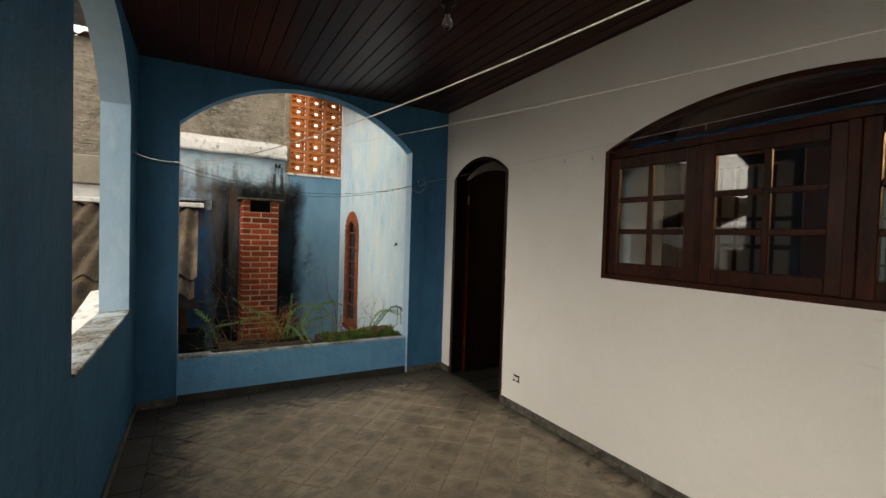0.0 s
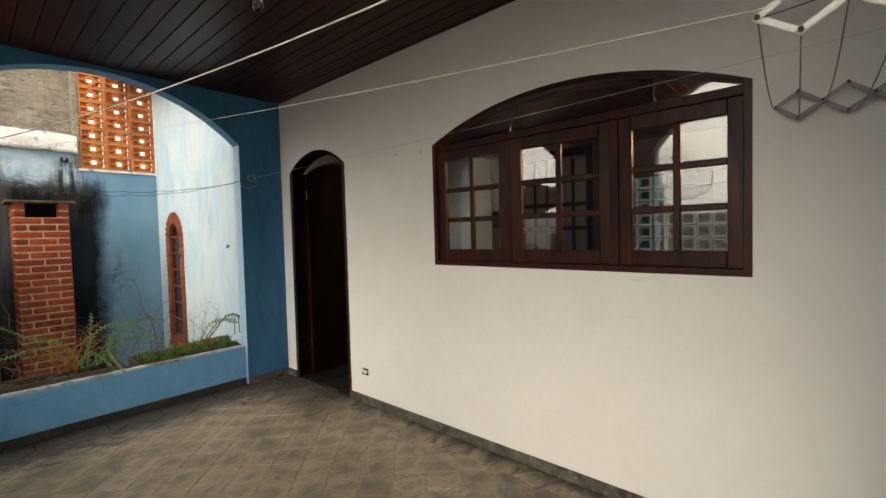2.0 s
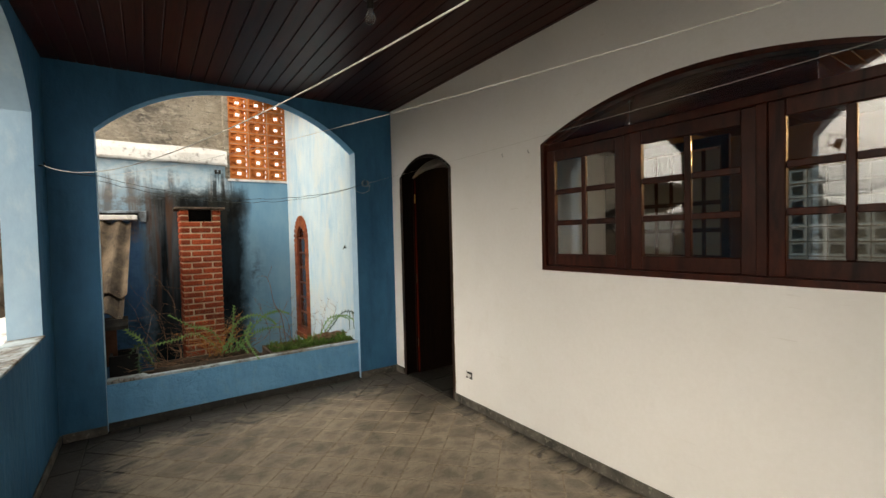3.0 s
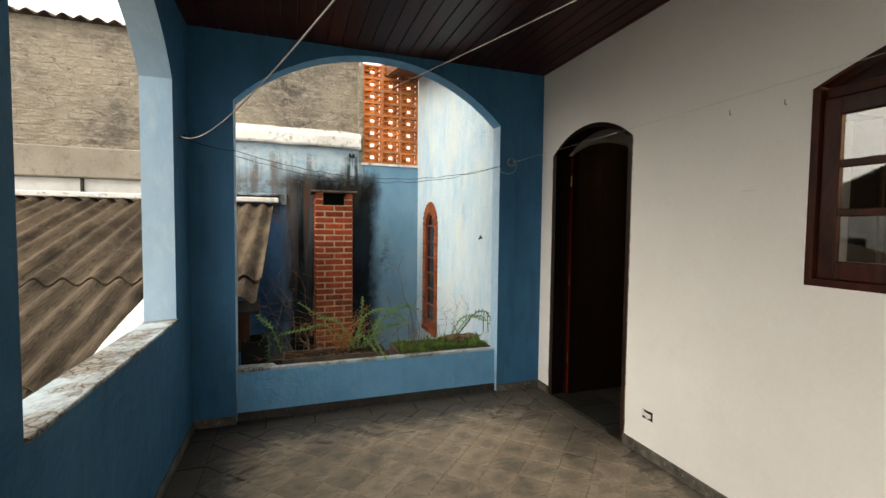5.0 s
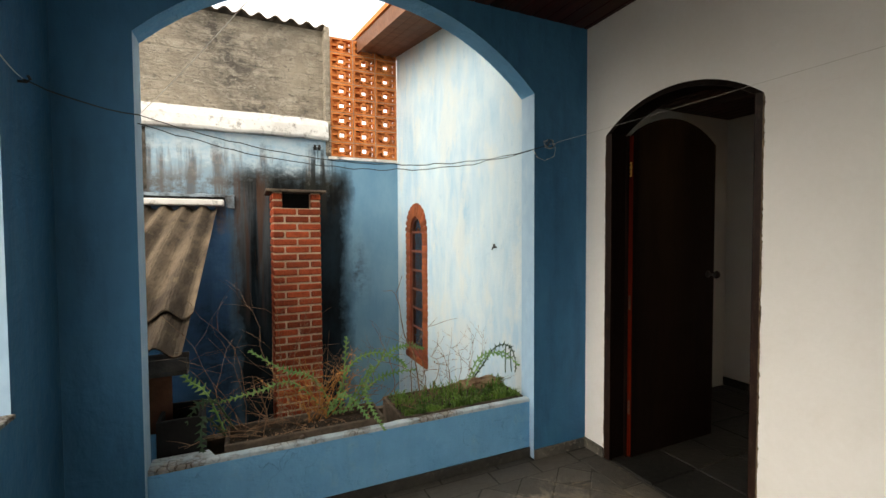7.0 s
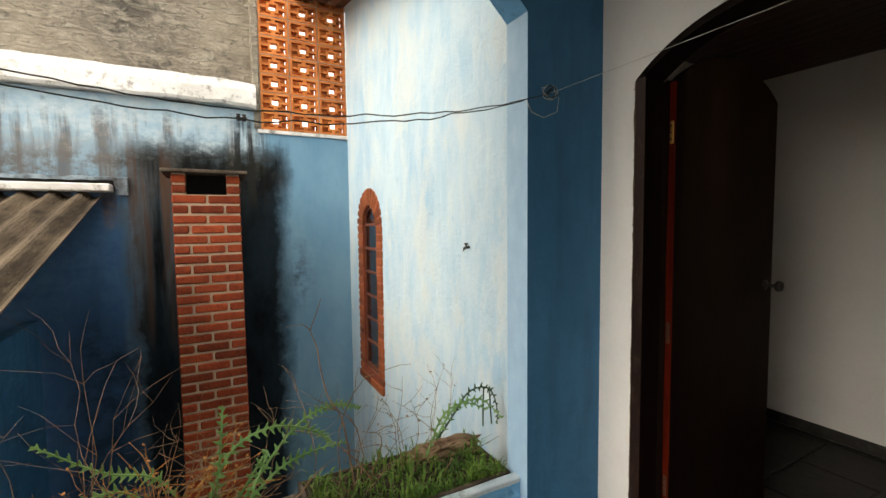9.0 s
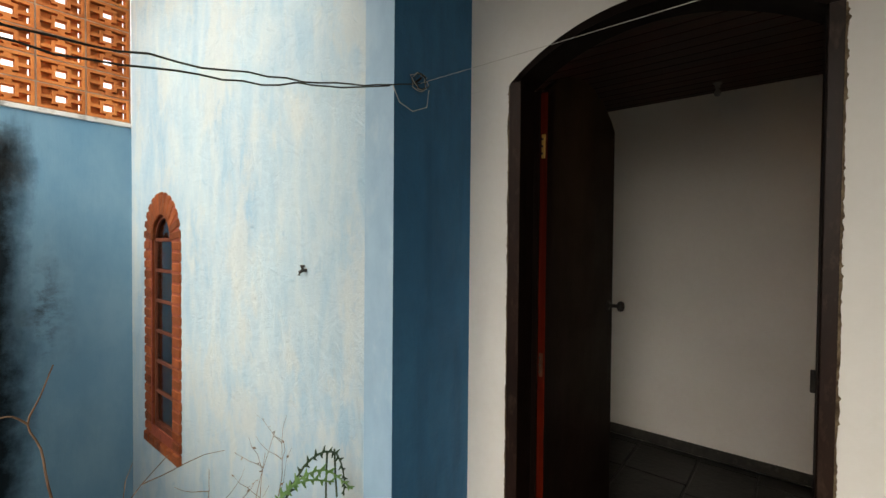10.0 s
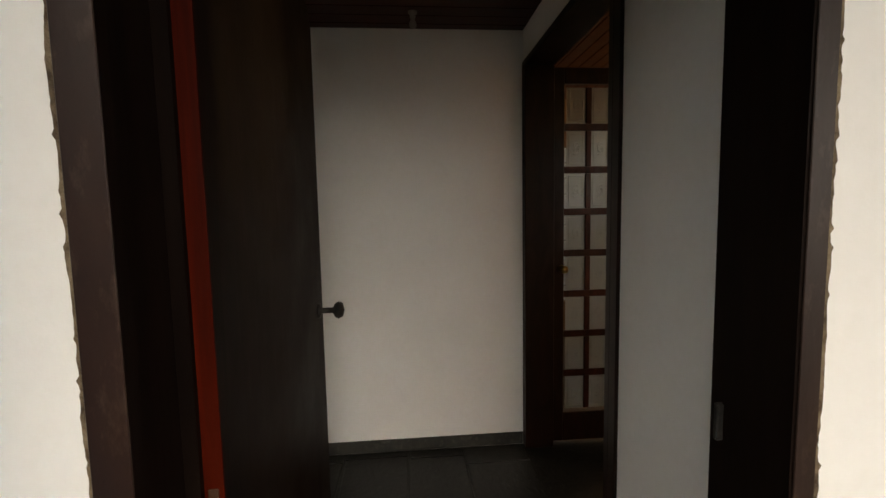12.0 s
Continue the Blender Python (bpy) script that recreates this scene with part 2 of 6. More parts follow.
def rough_concrete():
    m, nt, b = material("rough_render_wall", 0.95)
    v = place(nt, (1, 1, 1.6))
    big = noise_tex(nt, place(nt), 0.9, 6, 0.65)
    mid = noise_tex(nt, v, 6.0, 8, 0.7, 0.5)
    col = mix(nt, ramp(nt, big, [(0.36, 0.0), (0.62, 1.0)]), (0.085, 0.075, 0.062), (0.33, 0.285, 0.22))
    col = mix(nt, ramp(nt, mid, [(0.44, 0.0), (0.62, 0.75)]), col, (0.42, 0.37, 0.295))
    spots = noise_tex(nt, v, 14, 4, 0.6)
    col = mix(nt, ramp(nt, spots, [(0.6, 0.0), (0.7, 0.7)]), col, (0.07, 0.065, 0.06))
    # the block courses telegraph through the thin render
    swap = nt.nodes.new("ShaderNodeCombineXYZ")
    nt.links.new(calc(nt, "ADD", axis(nt, "X"), calc(nt, "MULTIPLY", mid, 0.12)), swap.inputs[0])
    nt.links.new(calc(nt, "ADD", axis(nt, "Z"), calc(nt, "MULTIPLY", mid, 0.09)), swap.inputs[1])
    brick = node(nt, "ShaderNodeTexBrick", Scale=1.0)
    brick.inputs["Mortar Size"].default_value = 0.014
    brick.inputs["Mortar Smooth"].default_value = 0.8
    brick.inputs["Brick Width"].default_value = 0.26
    brick.inputs["Row Height"].default_value = 0.095
    nt.links.new(swap.outputs[0], brick.inputs["Vector"])
    seam = calc(nt, "MULTIPLY", brick.outputs["Fac"], ramp(nt, mid, [(0.42, 0.0), (0.60, 0.8)]))
    col = mix(nt, calc(nt, "MULTIPLY", seam, 0.28), col, (0.05, 0.046, 0.04))
    lump = noise_tex(nt, place(nt, (1, 1, 2.2)), 9.0, 5, 0.6, 1.2)
    col = mix(nt, ramp(nt, lump, [(0.60, 0.0), (0.68, 0.6)]), col, (0.44, 0.40, 0.33))
    nt.links.new(col, b.inputs["Base Color"])
    bump(nt, b, calc(nt, "SUBTRACT", calc(nt, "ADD", mid, calc(nt, "MULTIPLY", lump, 0.6)), calc(nt, "MULTIPLY", seam, 0.28)), 1.0, 0.07)
    return m


CONCRETE = rough_concrete()
GRIMYBLUE = mottled("stained_pale_blue_plaster", (0.30, 0.38, 0.44), (0.05, 0.05, 0.05), 5.0, 0.9, 20, 0.8, c3=(0.03, 0.03, 0.03))
LEDGE = mottled("weathered_white_mortar", (0.58, 0.565, 0.535), (0.76, 0.75, 0.73), 2.2, 0.9, 14, 1.0, c3=(0.11, 0.095, 0.075))


def flaking_sill(name, worn):
    """Pale blue paint lifting in scales over brown plaster."""
    m, nt, b = material(name, 0.9)
    big = noise_tex(nt, place(nt), 3.2, 6, 0.65)
    mid = noise_tex(nt, place(nt), 14, 6, 0.7)
    vor = nt.nodes.new("ShaderNodeTexVoronoi")
    vor.feature = "DISTANCE_TO_EDGE"
    vor.inputs["Scale"].default_value = 26
    nt.links.new(place(nt), vor.inputs["Vector"])
    paint = mix(nt, ramp(nt, mid, [(0.35, 0.0), (0.65, 1.0)]), (0.32, 0.42, 0.48), (0.45, 0.52, 0.55))
    bare = mix(nt, ramp(nt, mid, [(0.35, 0.0), (0.65, 1.0)]), (0.085, 0.065, 0.045), (0.26, 0.22, 0.17))
    lines = ramp(nt, vor.outputs[0], [(0.02, 1.0), (0.10, 0.0)])
    lost = ramp(nt, big, [(worn, 0.0), (worn + 0.14, 1.0)])
    col = mix(nt, calc(nt, "MULTIPLY", lost, 0.85), paint, bare)
    col = mix(nt, calc(nt, "MULTIPLY", lost, lines), col, (0.05, 0.038, 0.026))
    nt.links.new(col, b.inputs["Base Color"])
    bump(nt, b, mix(nt, 0.5, vor.outputs[0], mid), 0.7, 0.012)
    return m


SILLTOP = flaking_sill("flaking_sill_paint", 0.42)
SILLFRONT = flaking_sill("stained_sill_paint", 0.47)


def wood(name, dark, light, rough=0.35, stretch=(14, 1.2, 14), coat=0.2):
    m, nt, b = material(name, rough, 0.0, coat)
    b.inputs["Specular IOR Level"].default_value = 0.2
    f = noise_tex(nt, place(nt, stretch), 3.0, 7, 0.65, 0.8)
    col = mix(nt, ramp(nt, f, [(0.32, 0.0), (0.7, 1.0)]), dark, light)
    oi = nt.nodes.new("ShaderNodeObjectInfo")
    col = mix(nt, 0.25, col, ramp(nt, oi.outputs["Random"], [(0.0, 0.2), (1.0, 0.8)]), "OVERLAY")
    nt.links.new(col, b.inputs["Base Color"])
    rr = ramp(nt, noise_tex(nt, place(nt), 5, 4), [(0.3, rough - 0.04), (0.7, rough + 0.08)])
    nt.links.new(rr, b.inputs["Roughness"])
    bump(nt, b, f, 0.15, 0.004)
    return m


def ceiling_wood():
    m, nt, b = material("varnished_ceiling_boards", 0.36, 0.0, 0.0)
    b.inputs["Specular IOR Level"].default_value = 0.2
    f = noise_tex(nt, place(nt, (14, 1.0, 14)), 3.0, 7, 0.65, 0.8)
    g = nt.nodes.new("ShaderNodeNewGeometry")
    col = mix(nt, ramp(nt, f, [(0.32, 0.0), (0.7, 1.0)]), (0.022, 0.0045, 0.003), (0.058, 0.0125, 0.007))
    col = mix(nt, 0.35, col, ramp(nt, g.outputs["Random Per Island"], [(0.0, 0.2), (1.0, 0.8)]), "OVERLAY")
    nt.links.new(col, b.inputs["Base Color"])
    bump(nt, b, f, 0.12, 0.003)
    return m


CEIL = ceiling_wood()
DARKWOOD = wood("dark_stained_wood", (0.006, 0.0028, 0.002), (0.021, 0.007, 0.0042), 0.38, (5, 5, 1.2), 0.0)
WINWOOD = wood("red_brown_window_wood", (0.011, 0.003, 0.002), (0.062, 0.0145, 0.0075), 0.36, (5, 5, 1.2), 0.0)
WORNWOOD = mottled("scuffed_brown_jamb_varnish", (0.011, 0.0045, 0.003), (0.026, 0.011, 0.007), 6, 0.45, 30, 0.12, stretch=(1, 1, 0.4), c3=(0.06, 0.036, 0.024))
LEAFWOOD = wood("dark_door_wood", (0.0038, 0.0022, 0.0018), (0.0085, 0.0045, 0.0032), 0.5, (7, 7, 0.8), 0.0)
LEAFWOOD.node_tree.nodes["Principled BSDF"].inputs["Specular IOR Level"].default_value = 0.06
REDWOOD = wood("bare_red_wood_edge", (0.022, 0.0018, 0.0006), (0.085, 0.007, 0.0014), 0.55, (6, 6, 0.35), 0.0)
REDWOOD.node_tree.nodes["Principled BSDF"].inputs["Specular IOR Level"].default_value = 0.06
SLITWOOD = wood("red_brown_painted_frame", (0.12, 0.035, 0.02), (0.18, 0.06, 0.035), 0.5, (5, 5, 1.2), 0.0)
LIVINGCEIL = wood("brown_living_boards", (0.055, 0.02, 0.008), (0.11, 0.045, 0.02), 0.5, (8, 2, 8), 0.0)
SOFFIT = wood("brown_eave_boards", (0.10, 0.04, 0.02), (0.20, 0.085, 0.045), 0.6, (2, 8, 8), 0.0)
BRICK = mottled("red_clay_brick", (0.175, 0.027, 0.009), (0.275, 0.050, 0.016), 7, 0.85, 40, 0.8, vary=0.45, c3=(0.10, 0.022, 0.012))
SOOTBRICK = mottled("smoked_clay_brick", (0.17, 0.04, 0.025), (0.27, 0.07, 0.04), 7, 0.85, 70, 0.5, vary=0.5, c3=(0.06, 0.03, 0.025))
SLITBRICK = mottled("orange_brown_brick", (0.165, 0.040, 0.014), (0.26, 0.076, 0.026), 7, 0.85, 70, 0.5, vary=0.5, c3=(0.10, 0.03, 0.018))
MORTAR = mottled("brick_mortar", (0.36, 0.25, 0.165), (0.48, 0.35, 0.245), 8, 0.95, 60, 0.4)
SCREENMORTAR = mottled("screen_mortar", (0.36, 0.27, 0.21), (0.45, 0.35, 0.28), 8, 0.95, 60, 0.4)
ORANGE = mottled("orange_terracotta_block", (0.52, 0.155, 0.04), (0.64, 0.225, 0.065), 6, 0.85, 60, 0.3, vary=0.35, c3=(0.36, 0.12, 0.05))
BLACK = mottled("flat_black", (0.006, 0.006, 0.006), (0.012, 0.012, 0.012), 5, 0.9)
FIBRO = mottled("old_fibre_cement_sheet", (0.026, 0.018, 0.012), (0.128, 0.096, 0.064), 2.6, 0.95, 30, 0.9, vary=0.3, c3=(0.022, 0.016, 0.012), stretch=(2.4, 0.45, 1))
FM = FIBRO.node_tree
fb = FM.nodes["Principled BSDF"]
moss = ramp(FM, noise_tex(FM, place(FM, (1.4, 0.8, 1)), 4.5, 7, 0.7), [(0.56, 0.0), (0.72, 0.5)])
FM.links.new(mix(FM, moss, fb.inputs["Base Color"].links[0].from_socket, (0.21, 0.165, 0.10)), fb.inputs["Base Color"])


def slate():
    """Grey slate under sandy dust: swept thin on the tile middles, thick in the joints; darker along the walls and at
    the threshold.
    """
    m, nt, b = material("worn_slate_tile", 0.6)
    mid = noise_tex(nt, place(nt), 5.0, 7, 0.68, 0.6)
    big = noise_tex(nt, place(nt), 1.6, 6, 0.62, 0.7)
    fine = noise_tex(nt, place(nt), 35, 5, 0.6)
    smear = noise_tex(nt, place(nt, (1.0, 1.8, 1)), 3.2, 7, 0.7, 1.6)
    oi = nt.nodes.new("ShaderNodeObjectInfo")
    stone = mix(nt, ramp(nt, oi.outputs["Random"], [(0.0, 0.0), (1.0, 1.0)]), (0.018, 0.017, 0.015), (0.046, 0.041, 0.034))
    stone = mix(nt, ramp(nt, fine, [(0.5, 0.0), (0.78, 0.3)]), stone, (0.11, 0.09, 0.066))
    dust = mix(nt, ramp(nt, mid, [(0.35, 0.0), (0.7, 1.0)]), (0.235, 0.188, 0.134), (0.40, 0.335, 0.245))
    dust = mix(nt, ramp(nt, smear, [(0.50, 0.0), (0.66, 0.7)]), dust, (0.175, 0.132, 0.092))
    tc = nt.nodes.new("ShaderNodeTexCoord")
    sp = nt.nodes.new("ShaderNodeSeparateXYZ")
    nt.links.new(tc.outputs["Object"], sp.inputs[0])
    r2 = calc(nt, "ADD", calc(nt, "MULTIPLY", sp.outputs[0], sp.outputs[0]), calc(nt, "MULTIPLY", sp.outputs[1], sp.outputs[1]))
    edge = calc(nt, "ADD", calc(nt, "MULTIPLY", calc(nt, "SQRT", r2), 10.0), calc(nt, "MULTIPLY", calc(nt, "SUBTRACT", smear, 0.5), 5.5))
    x, y = axis(nt, "X"), axis(nt, "Y")
    xw = calc(nt, "ADD", x, calc(nt, "MULTIPLY", calc(nt, "SUBTRACT", smear, 0.5), 0.9))
    yw = calc(nt, "ADD", y, calc(nt, "MULTIPLY", calc(nt, "SUBTRACT", smear, 0.5), 1.1))
    mid_floor = calc(nt, "MULTIPLY", span(nt, xw, 0.42, 2.72, 0.10), span(nt, yw, -0.5, 4.22, 0.11))
    door = calc(nt, "MULTIPLY", span(nt, xw, 2.36, 3.5, 0.16), span(nt, yw, 3.35, 5.0, 0.2))
    mid_floor = calc(nt, "MULTIPLY", mid_floor, calc(nt, "SUBTRACT", 1.0, calc(nt, "MULTIPLY", door, 0.72)))
    rim = ramp(nt, edge, [(0.0, 0.55), (0.75, 1.0)])
    keep = calc(nt, "MULTIPLY", mid_floor, calc(nt, "MULTIPLY", rim, ramp(nt, big, [(0.34, 0.50), (0.50, 1.0)])))
    keep = calc(nt, "MULTIPLY", keep, ramp(nt, oi.outputs["Random"], [(0.0, 0.72), (0.45, 1.0)]))
    col = mix(nt, calc(nt, "MAXIMUM", keep, 0.07), stone, dust)
    nt.links.new(col, b.inputs["Base Color"])
    nt.links.new(ramp(nt, mid, [(0.3, 0.45), (0.7, 0.75)]), b.inputs["Roughness"])
    bump(nt, b, mix(nt, 0.4, mix(nt, 0.5, mid, smear), fine), 0.8, 0.014)
    return m


SLATE = slate()
INSLATE = mottled("dark_indoor_slate", (0.011, 0.011, 0.010), (0.026, 0.025, 0.022), 3, 0.45, 30, 0.4, vary=0.5, c3=(0.038, 0.034, 0.028))
YARD = mottled("dusty_concrete_yard", (0.27, 0.24, 0.20), (0.38, 0.35, 0.30), 0.8, 0.95, 30, 0.5, c3=(0.19, 0.17, 0.14))


def floor_joint():
    """Sandy grout, darker along the walls and at the threshold like the tiles."""
    m, nt, b = material("dusty_floor_joint", 0.95)
    smear = noise_tex(nt, place(nt, (1.0, 1.8, 1)), 3.2, 7, 0.7, 1.6)
    fine = noise_tex(nt, place(nt), 30, 4, 0.6)
    xw = calc(nt, "ADD", axis(nt, "X"), calc(nt, "MULTIPLY", calc(nt, "SUBTRACT", smear, 0.5), 0.9))
    yw = calc(nt, "ADD", axis(nt, "Y"), calc(nt, "MULTIPLY", calc(nt, "SUBTRACT", smear, 0.5), 1.1))
    dry = calc(nt, "MULTIPLY", span(nt, xw, 0.42, 2.72, 0.10), span(nt, yw, -0.5, 4.22, 0.11))
    door = calc(nt, "MULTIPLY", span(nt, xw, 2.36, 3.5, 0.16), span(nt, yw, 3.35, 5.0, 0.2))
    dry = calc(nt, "MULTIPLY", dry, calc(nt, "SUBTRACT", 1.0, calc(nt, "MULTIPLY", door, 0.72)))
    sand = mix(nt, ramp(nt, fine, [(0.35, 0.0), (0.65, 1.0)]), (0.19, 0.152, 0.108), (0.32, 0.262, 0.188))
    nt.links.new(mix(nt, dry, mix(nt, ramp(nt, fine, [(0.5, 0.0), (0.72, 1.0)]), (0.022, 0.020, 0.017), (0.085, 0.072, 0.055)), sand), b.inputs["Base Color"])
    bump(nt, b, fine, 0.5, 0.006)
    return m


FLOORJOINT = floor_joint()
DARKBASE = mottled("dark_slate_skirting", (0.022, 0.022, 0.02), (0.05, 0.047, 0.04), 5, 0.6, 40, 0.4, c3=(0.09, 0.08, 0.07))
BASE = mottled("slate_skirting", (0.045, 0.042, 0.037), (0.15, 0.135, 0.11), 6, 0.75, 40, 0.7, c3=(0.30, 0.27, 0.22))
METALWHITE = mottled("white_enamelled_metal", (0.62, 0.62, 0.60), (0.70, 0.70, 0.68), 8, 0.4, 60, 0.1, c3=(0.5, 0.48, 0.44))
BRASS, _, bb = material("aged_brass", 0.35, 1.0)
bb.inputs["Base Color"].default_value = (0.55, 0.33, 0.09, 1)
IRON = mottled("dark_iron", (0.02, 0.02, 0.02), (0.05, 0.045, 0.04), 20, 0.5, 60, 0.3, 0.6)
ROPE = mottled("off_white_cord", (0.45, 0.43, 0.39), (0.56, 0.54, 0.49), 60, 0.9, 200, 0.4)
WIRE = mottled("dark_plastic_wire", (0.02, 0.022, 0.02), (0.035, 0.04, 0.035), 20, 0.6)
SOIL = mottled("dry_dark_soil", (0.016, 0.012, 0.008), (0.05, 0.034, 0.022), 12, 0.95, 60, 1.0, c3=(0.10, 0.06, 0.035))
BOXMAT = mottled("grimy_planter_cement", (0.04, 0.03, 0.022), (0.13, 0.10, 0.075), 7, 0.95, 50, 0.6, c3=(0.05, 0.04, 0.03))
CACTUS = mottled("fishbone_cactus_green", (0.085, 0.20, 0.055), (0.20, 0.36, 0.12), 9, 0.55, 60, 0.2, c3=(0.20, 0.28, 0.13))
DARKLEAF = mottled("dark_stem_green", (0.02, 0.05, 0.025), (0.045, 0.08, 0.04), 9, 0.6, 60, 0.2)
GRASS = mottled("low_weed_green", (0.035, 0.085, 0.014), (0.12, 0.215, 0.035), 9, 0.7, 60, 0.2, c3=(0.16, 0.12, 0.05))
TWIG = mottled("dry_twig", (0.10, 0.056, 0.033), (0.29, 0.185, 0.115), 15, 0.9)
RUSTLEAF = mottled("dead_orange_leaf", (0.27, 0.115, 0.03), (0.43, 0.20, 0.06), 20, 0.85)
OLDTIN = mottled("old_dark_tin", (0.03, 0.03, 0.028), (0.08, 0.075, 0.07), 9, 0.6, 60, 0.3, 0.3)
RUSTTIN = mottled("rusty_tin", (0.05, 0.022, 0.012), (0.10, 0.045, 0.025), 9, 0.8)
DULLWHITE = mottled("darkened_white_plastic", (0.22, 0.215, 0.20), (0.30, 0.29, 0.27), 9, 0.6)
DISHGREY = mottled("grey_dish_mesh", (0.09, 0.09, 0.088), (0.15, 0.15, 0.145), 9, 0.6)
GALV = mottled("galvanised_gutter", (0.22, 0.22, 0.21), (0.34, 0.33, 0.31), 8, 0.5, 60, 0.2, 0.5)
PVC = mottled("grey_white_pipe", (0.55, 0.55, 0.53), (0.66, 0.66, 0.64), 6, 0.5)
PLASTIC = mottled("white_outlet_plastic", (0.66, 0.65, 0.60), (0.72, 0.71, 0.67), 10, 0.4)


def glass(name, tint=(0.9, 0.95, 0.95), rough=0.02):
    m, nt, b = material(name, rough)
    b.inputs["Transmission Weight"].default_value = 1.0
    b.inputs["IOR"].default_value = 1.5
    b.inputs["Base Color"].default_value = (*tint, 1)
    return m


GLASS = glass("window_glass")
GLASS.node_tree.nodes["Principled BSDF"].inputs["IOR"].default_value = 1.75
SLITGLASS = glass("dim_slit_glass", (0.5, 0.55, 0.55), 0.08)
FROST = glass("patterned_glass", (0.50, 0.53, 0.52), 0.22)
FROST.node_tree.nodes["Principled BSDF"].inputs["Transmission Weight"].default_value = 0.55
FN = FROST.node_tree
bump(FN, FN.nodes["Principled BSDF"], noise_tex(FN, place(FN), 16, 3), 0.18, 0.01)
BLOCKGLASS = glass("dim_glass_block", (0.055, 0.062, 0.062), 0.45)
BULBGLASS = glass("bulb_glass", (0.95, 0.95, 0.95), 0.0)


def glow(name, colour, power):
    m, nt, b = material(name, 0.5)
    b.inputs["Base Color"].default_value = (*colour, 1)
    b.inputs["Emission Color"].default_value = (*colour, 1)
    b.inputs["Emission Strength"].default_value = power
    return m


WARM = glow("warm_lamp_glass", (1.0, 0.55, 0.2), 25.0)


# ---- mesh helpers ----
def part(name, bm, mat, parent=None, label="", smooth=False):
    me = bpy.data.meshes.new(name)
    bmesh.ops.recalc_face_normals(bm, faces=bm.faces)
    bm.to_mesh(me)
    bm.free()
    me.materials.append(mat)
    if smooth:
        for p in me.polygons:
            p.use_smooth = True
    ob = new(name, me)
    if parent:
        ob.parent = parent
    if label:
        ob["label"] = label
    return ob


def thing(name, label, category, group="", kind=""):
    return tagged(new(name), label, category, group, kind)


def add_box(bm, x0, x1, y0, y1, z0, z1, bevel=0.0):
    r = bmesh.ops.create_cube(bm, size=1.0, matrix=Matrix.LocRotScale(((x0 + x1) / 2, (y0 + y1) / 2, (z0 + z1) / 2), None, (abs(x1 - x0), abs(y1 - y0), abs(z1 - z0))))
    if bevel:
        edges = list({e for v in r["verts"] for e in v.link_edges})
        bmesh.ops.bevel(bm, geom=edges, offset=bevel, segments=1, affect="EDGES")
    return bm


def box(x0, x1, y0, y1, z0, z1, bevel=0.0):
    return add_box(bmesh.new(), x0, x1, y0, y1, z0, z1, bevel)


def tube(bm, pts, r, n=6, r_end=None):
    """A round tube along points, tapering to r_end."""
    pts = [Vector(p) for p in pts]
    rings = []
    for i, p in enumerate(pts):
        d = (pts[min(i + 1, len(pts) - 1)] - pts[max(i - 1, 0)]).normalized()
        a = d.cross(Vector((0, 0, 1)) if abs(d.z) < 0.9 else Vector((1, 0, 0))).normalized()
        b = d.cross(a)
        k = i / max(1, len(pts) - 1)
        rr = r if r_end is None else r + (r_end - r) * k
        rings.append([bm.verts.new(p + rr * (math.cos(q) * a + math.sin(q) * b)) for q in (2 * math.pi * j / n for j in range(n))])
    for u, v in zip(rings, rings[1:]):
        for j in range(n):
            bm.faces.new((u[j], u[(j + 1) % n], v[(j + 1) % n], v[j]))
    bm.faces.new(rings[0][::-1])
    bm.faces.new(rings[-1])
    return bm


def sag(a, b, drop, n=14):
    a, b = Vector(a), Vector(b)
    return [a.lerp(b, i / n) - Vector((0, 0, drop * 4 * (i / n) * (1 - i / n))) for i in range(n + 1)]


def lathe(bm, profile, at, n=16):
    """Revolve (radius, z) pairs about a vertical axis at a point."""
    rings = [[bm.verts.new((at[0] + r * math.cos(2 * math.pi * j / n), at[1] + r * math.sin(2 * math.pi * j / n), at[2] + z)) for j in range(n)] for r, z in profile]
    for u, v in zip(rings, rings[1:]):
        for j in range(n):
            bm.faces.new((u[j], u[(j + 1) % n], v[(j + 1) % n], v[j]))
    return bm


def arc(u0, u1, spring, rise):
    """Height of a segmental arch over u."""
    c, h = (u0 + u1) / 2, (u1 - u0) / 2
    r = (h * h + rise * rise) / (2 * rise)
    return lambda u: spring + rise - r + math.sqrt(max(0.0, r * r - (u - c) ** 2))


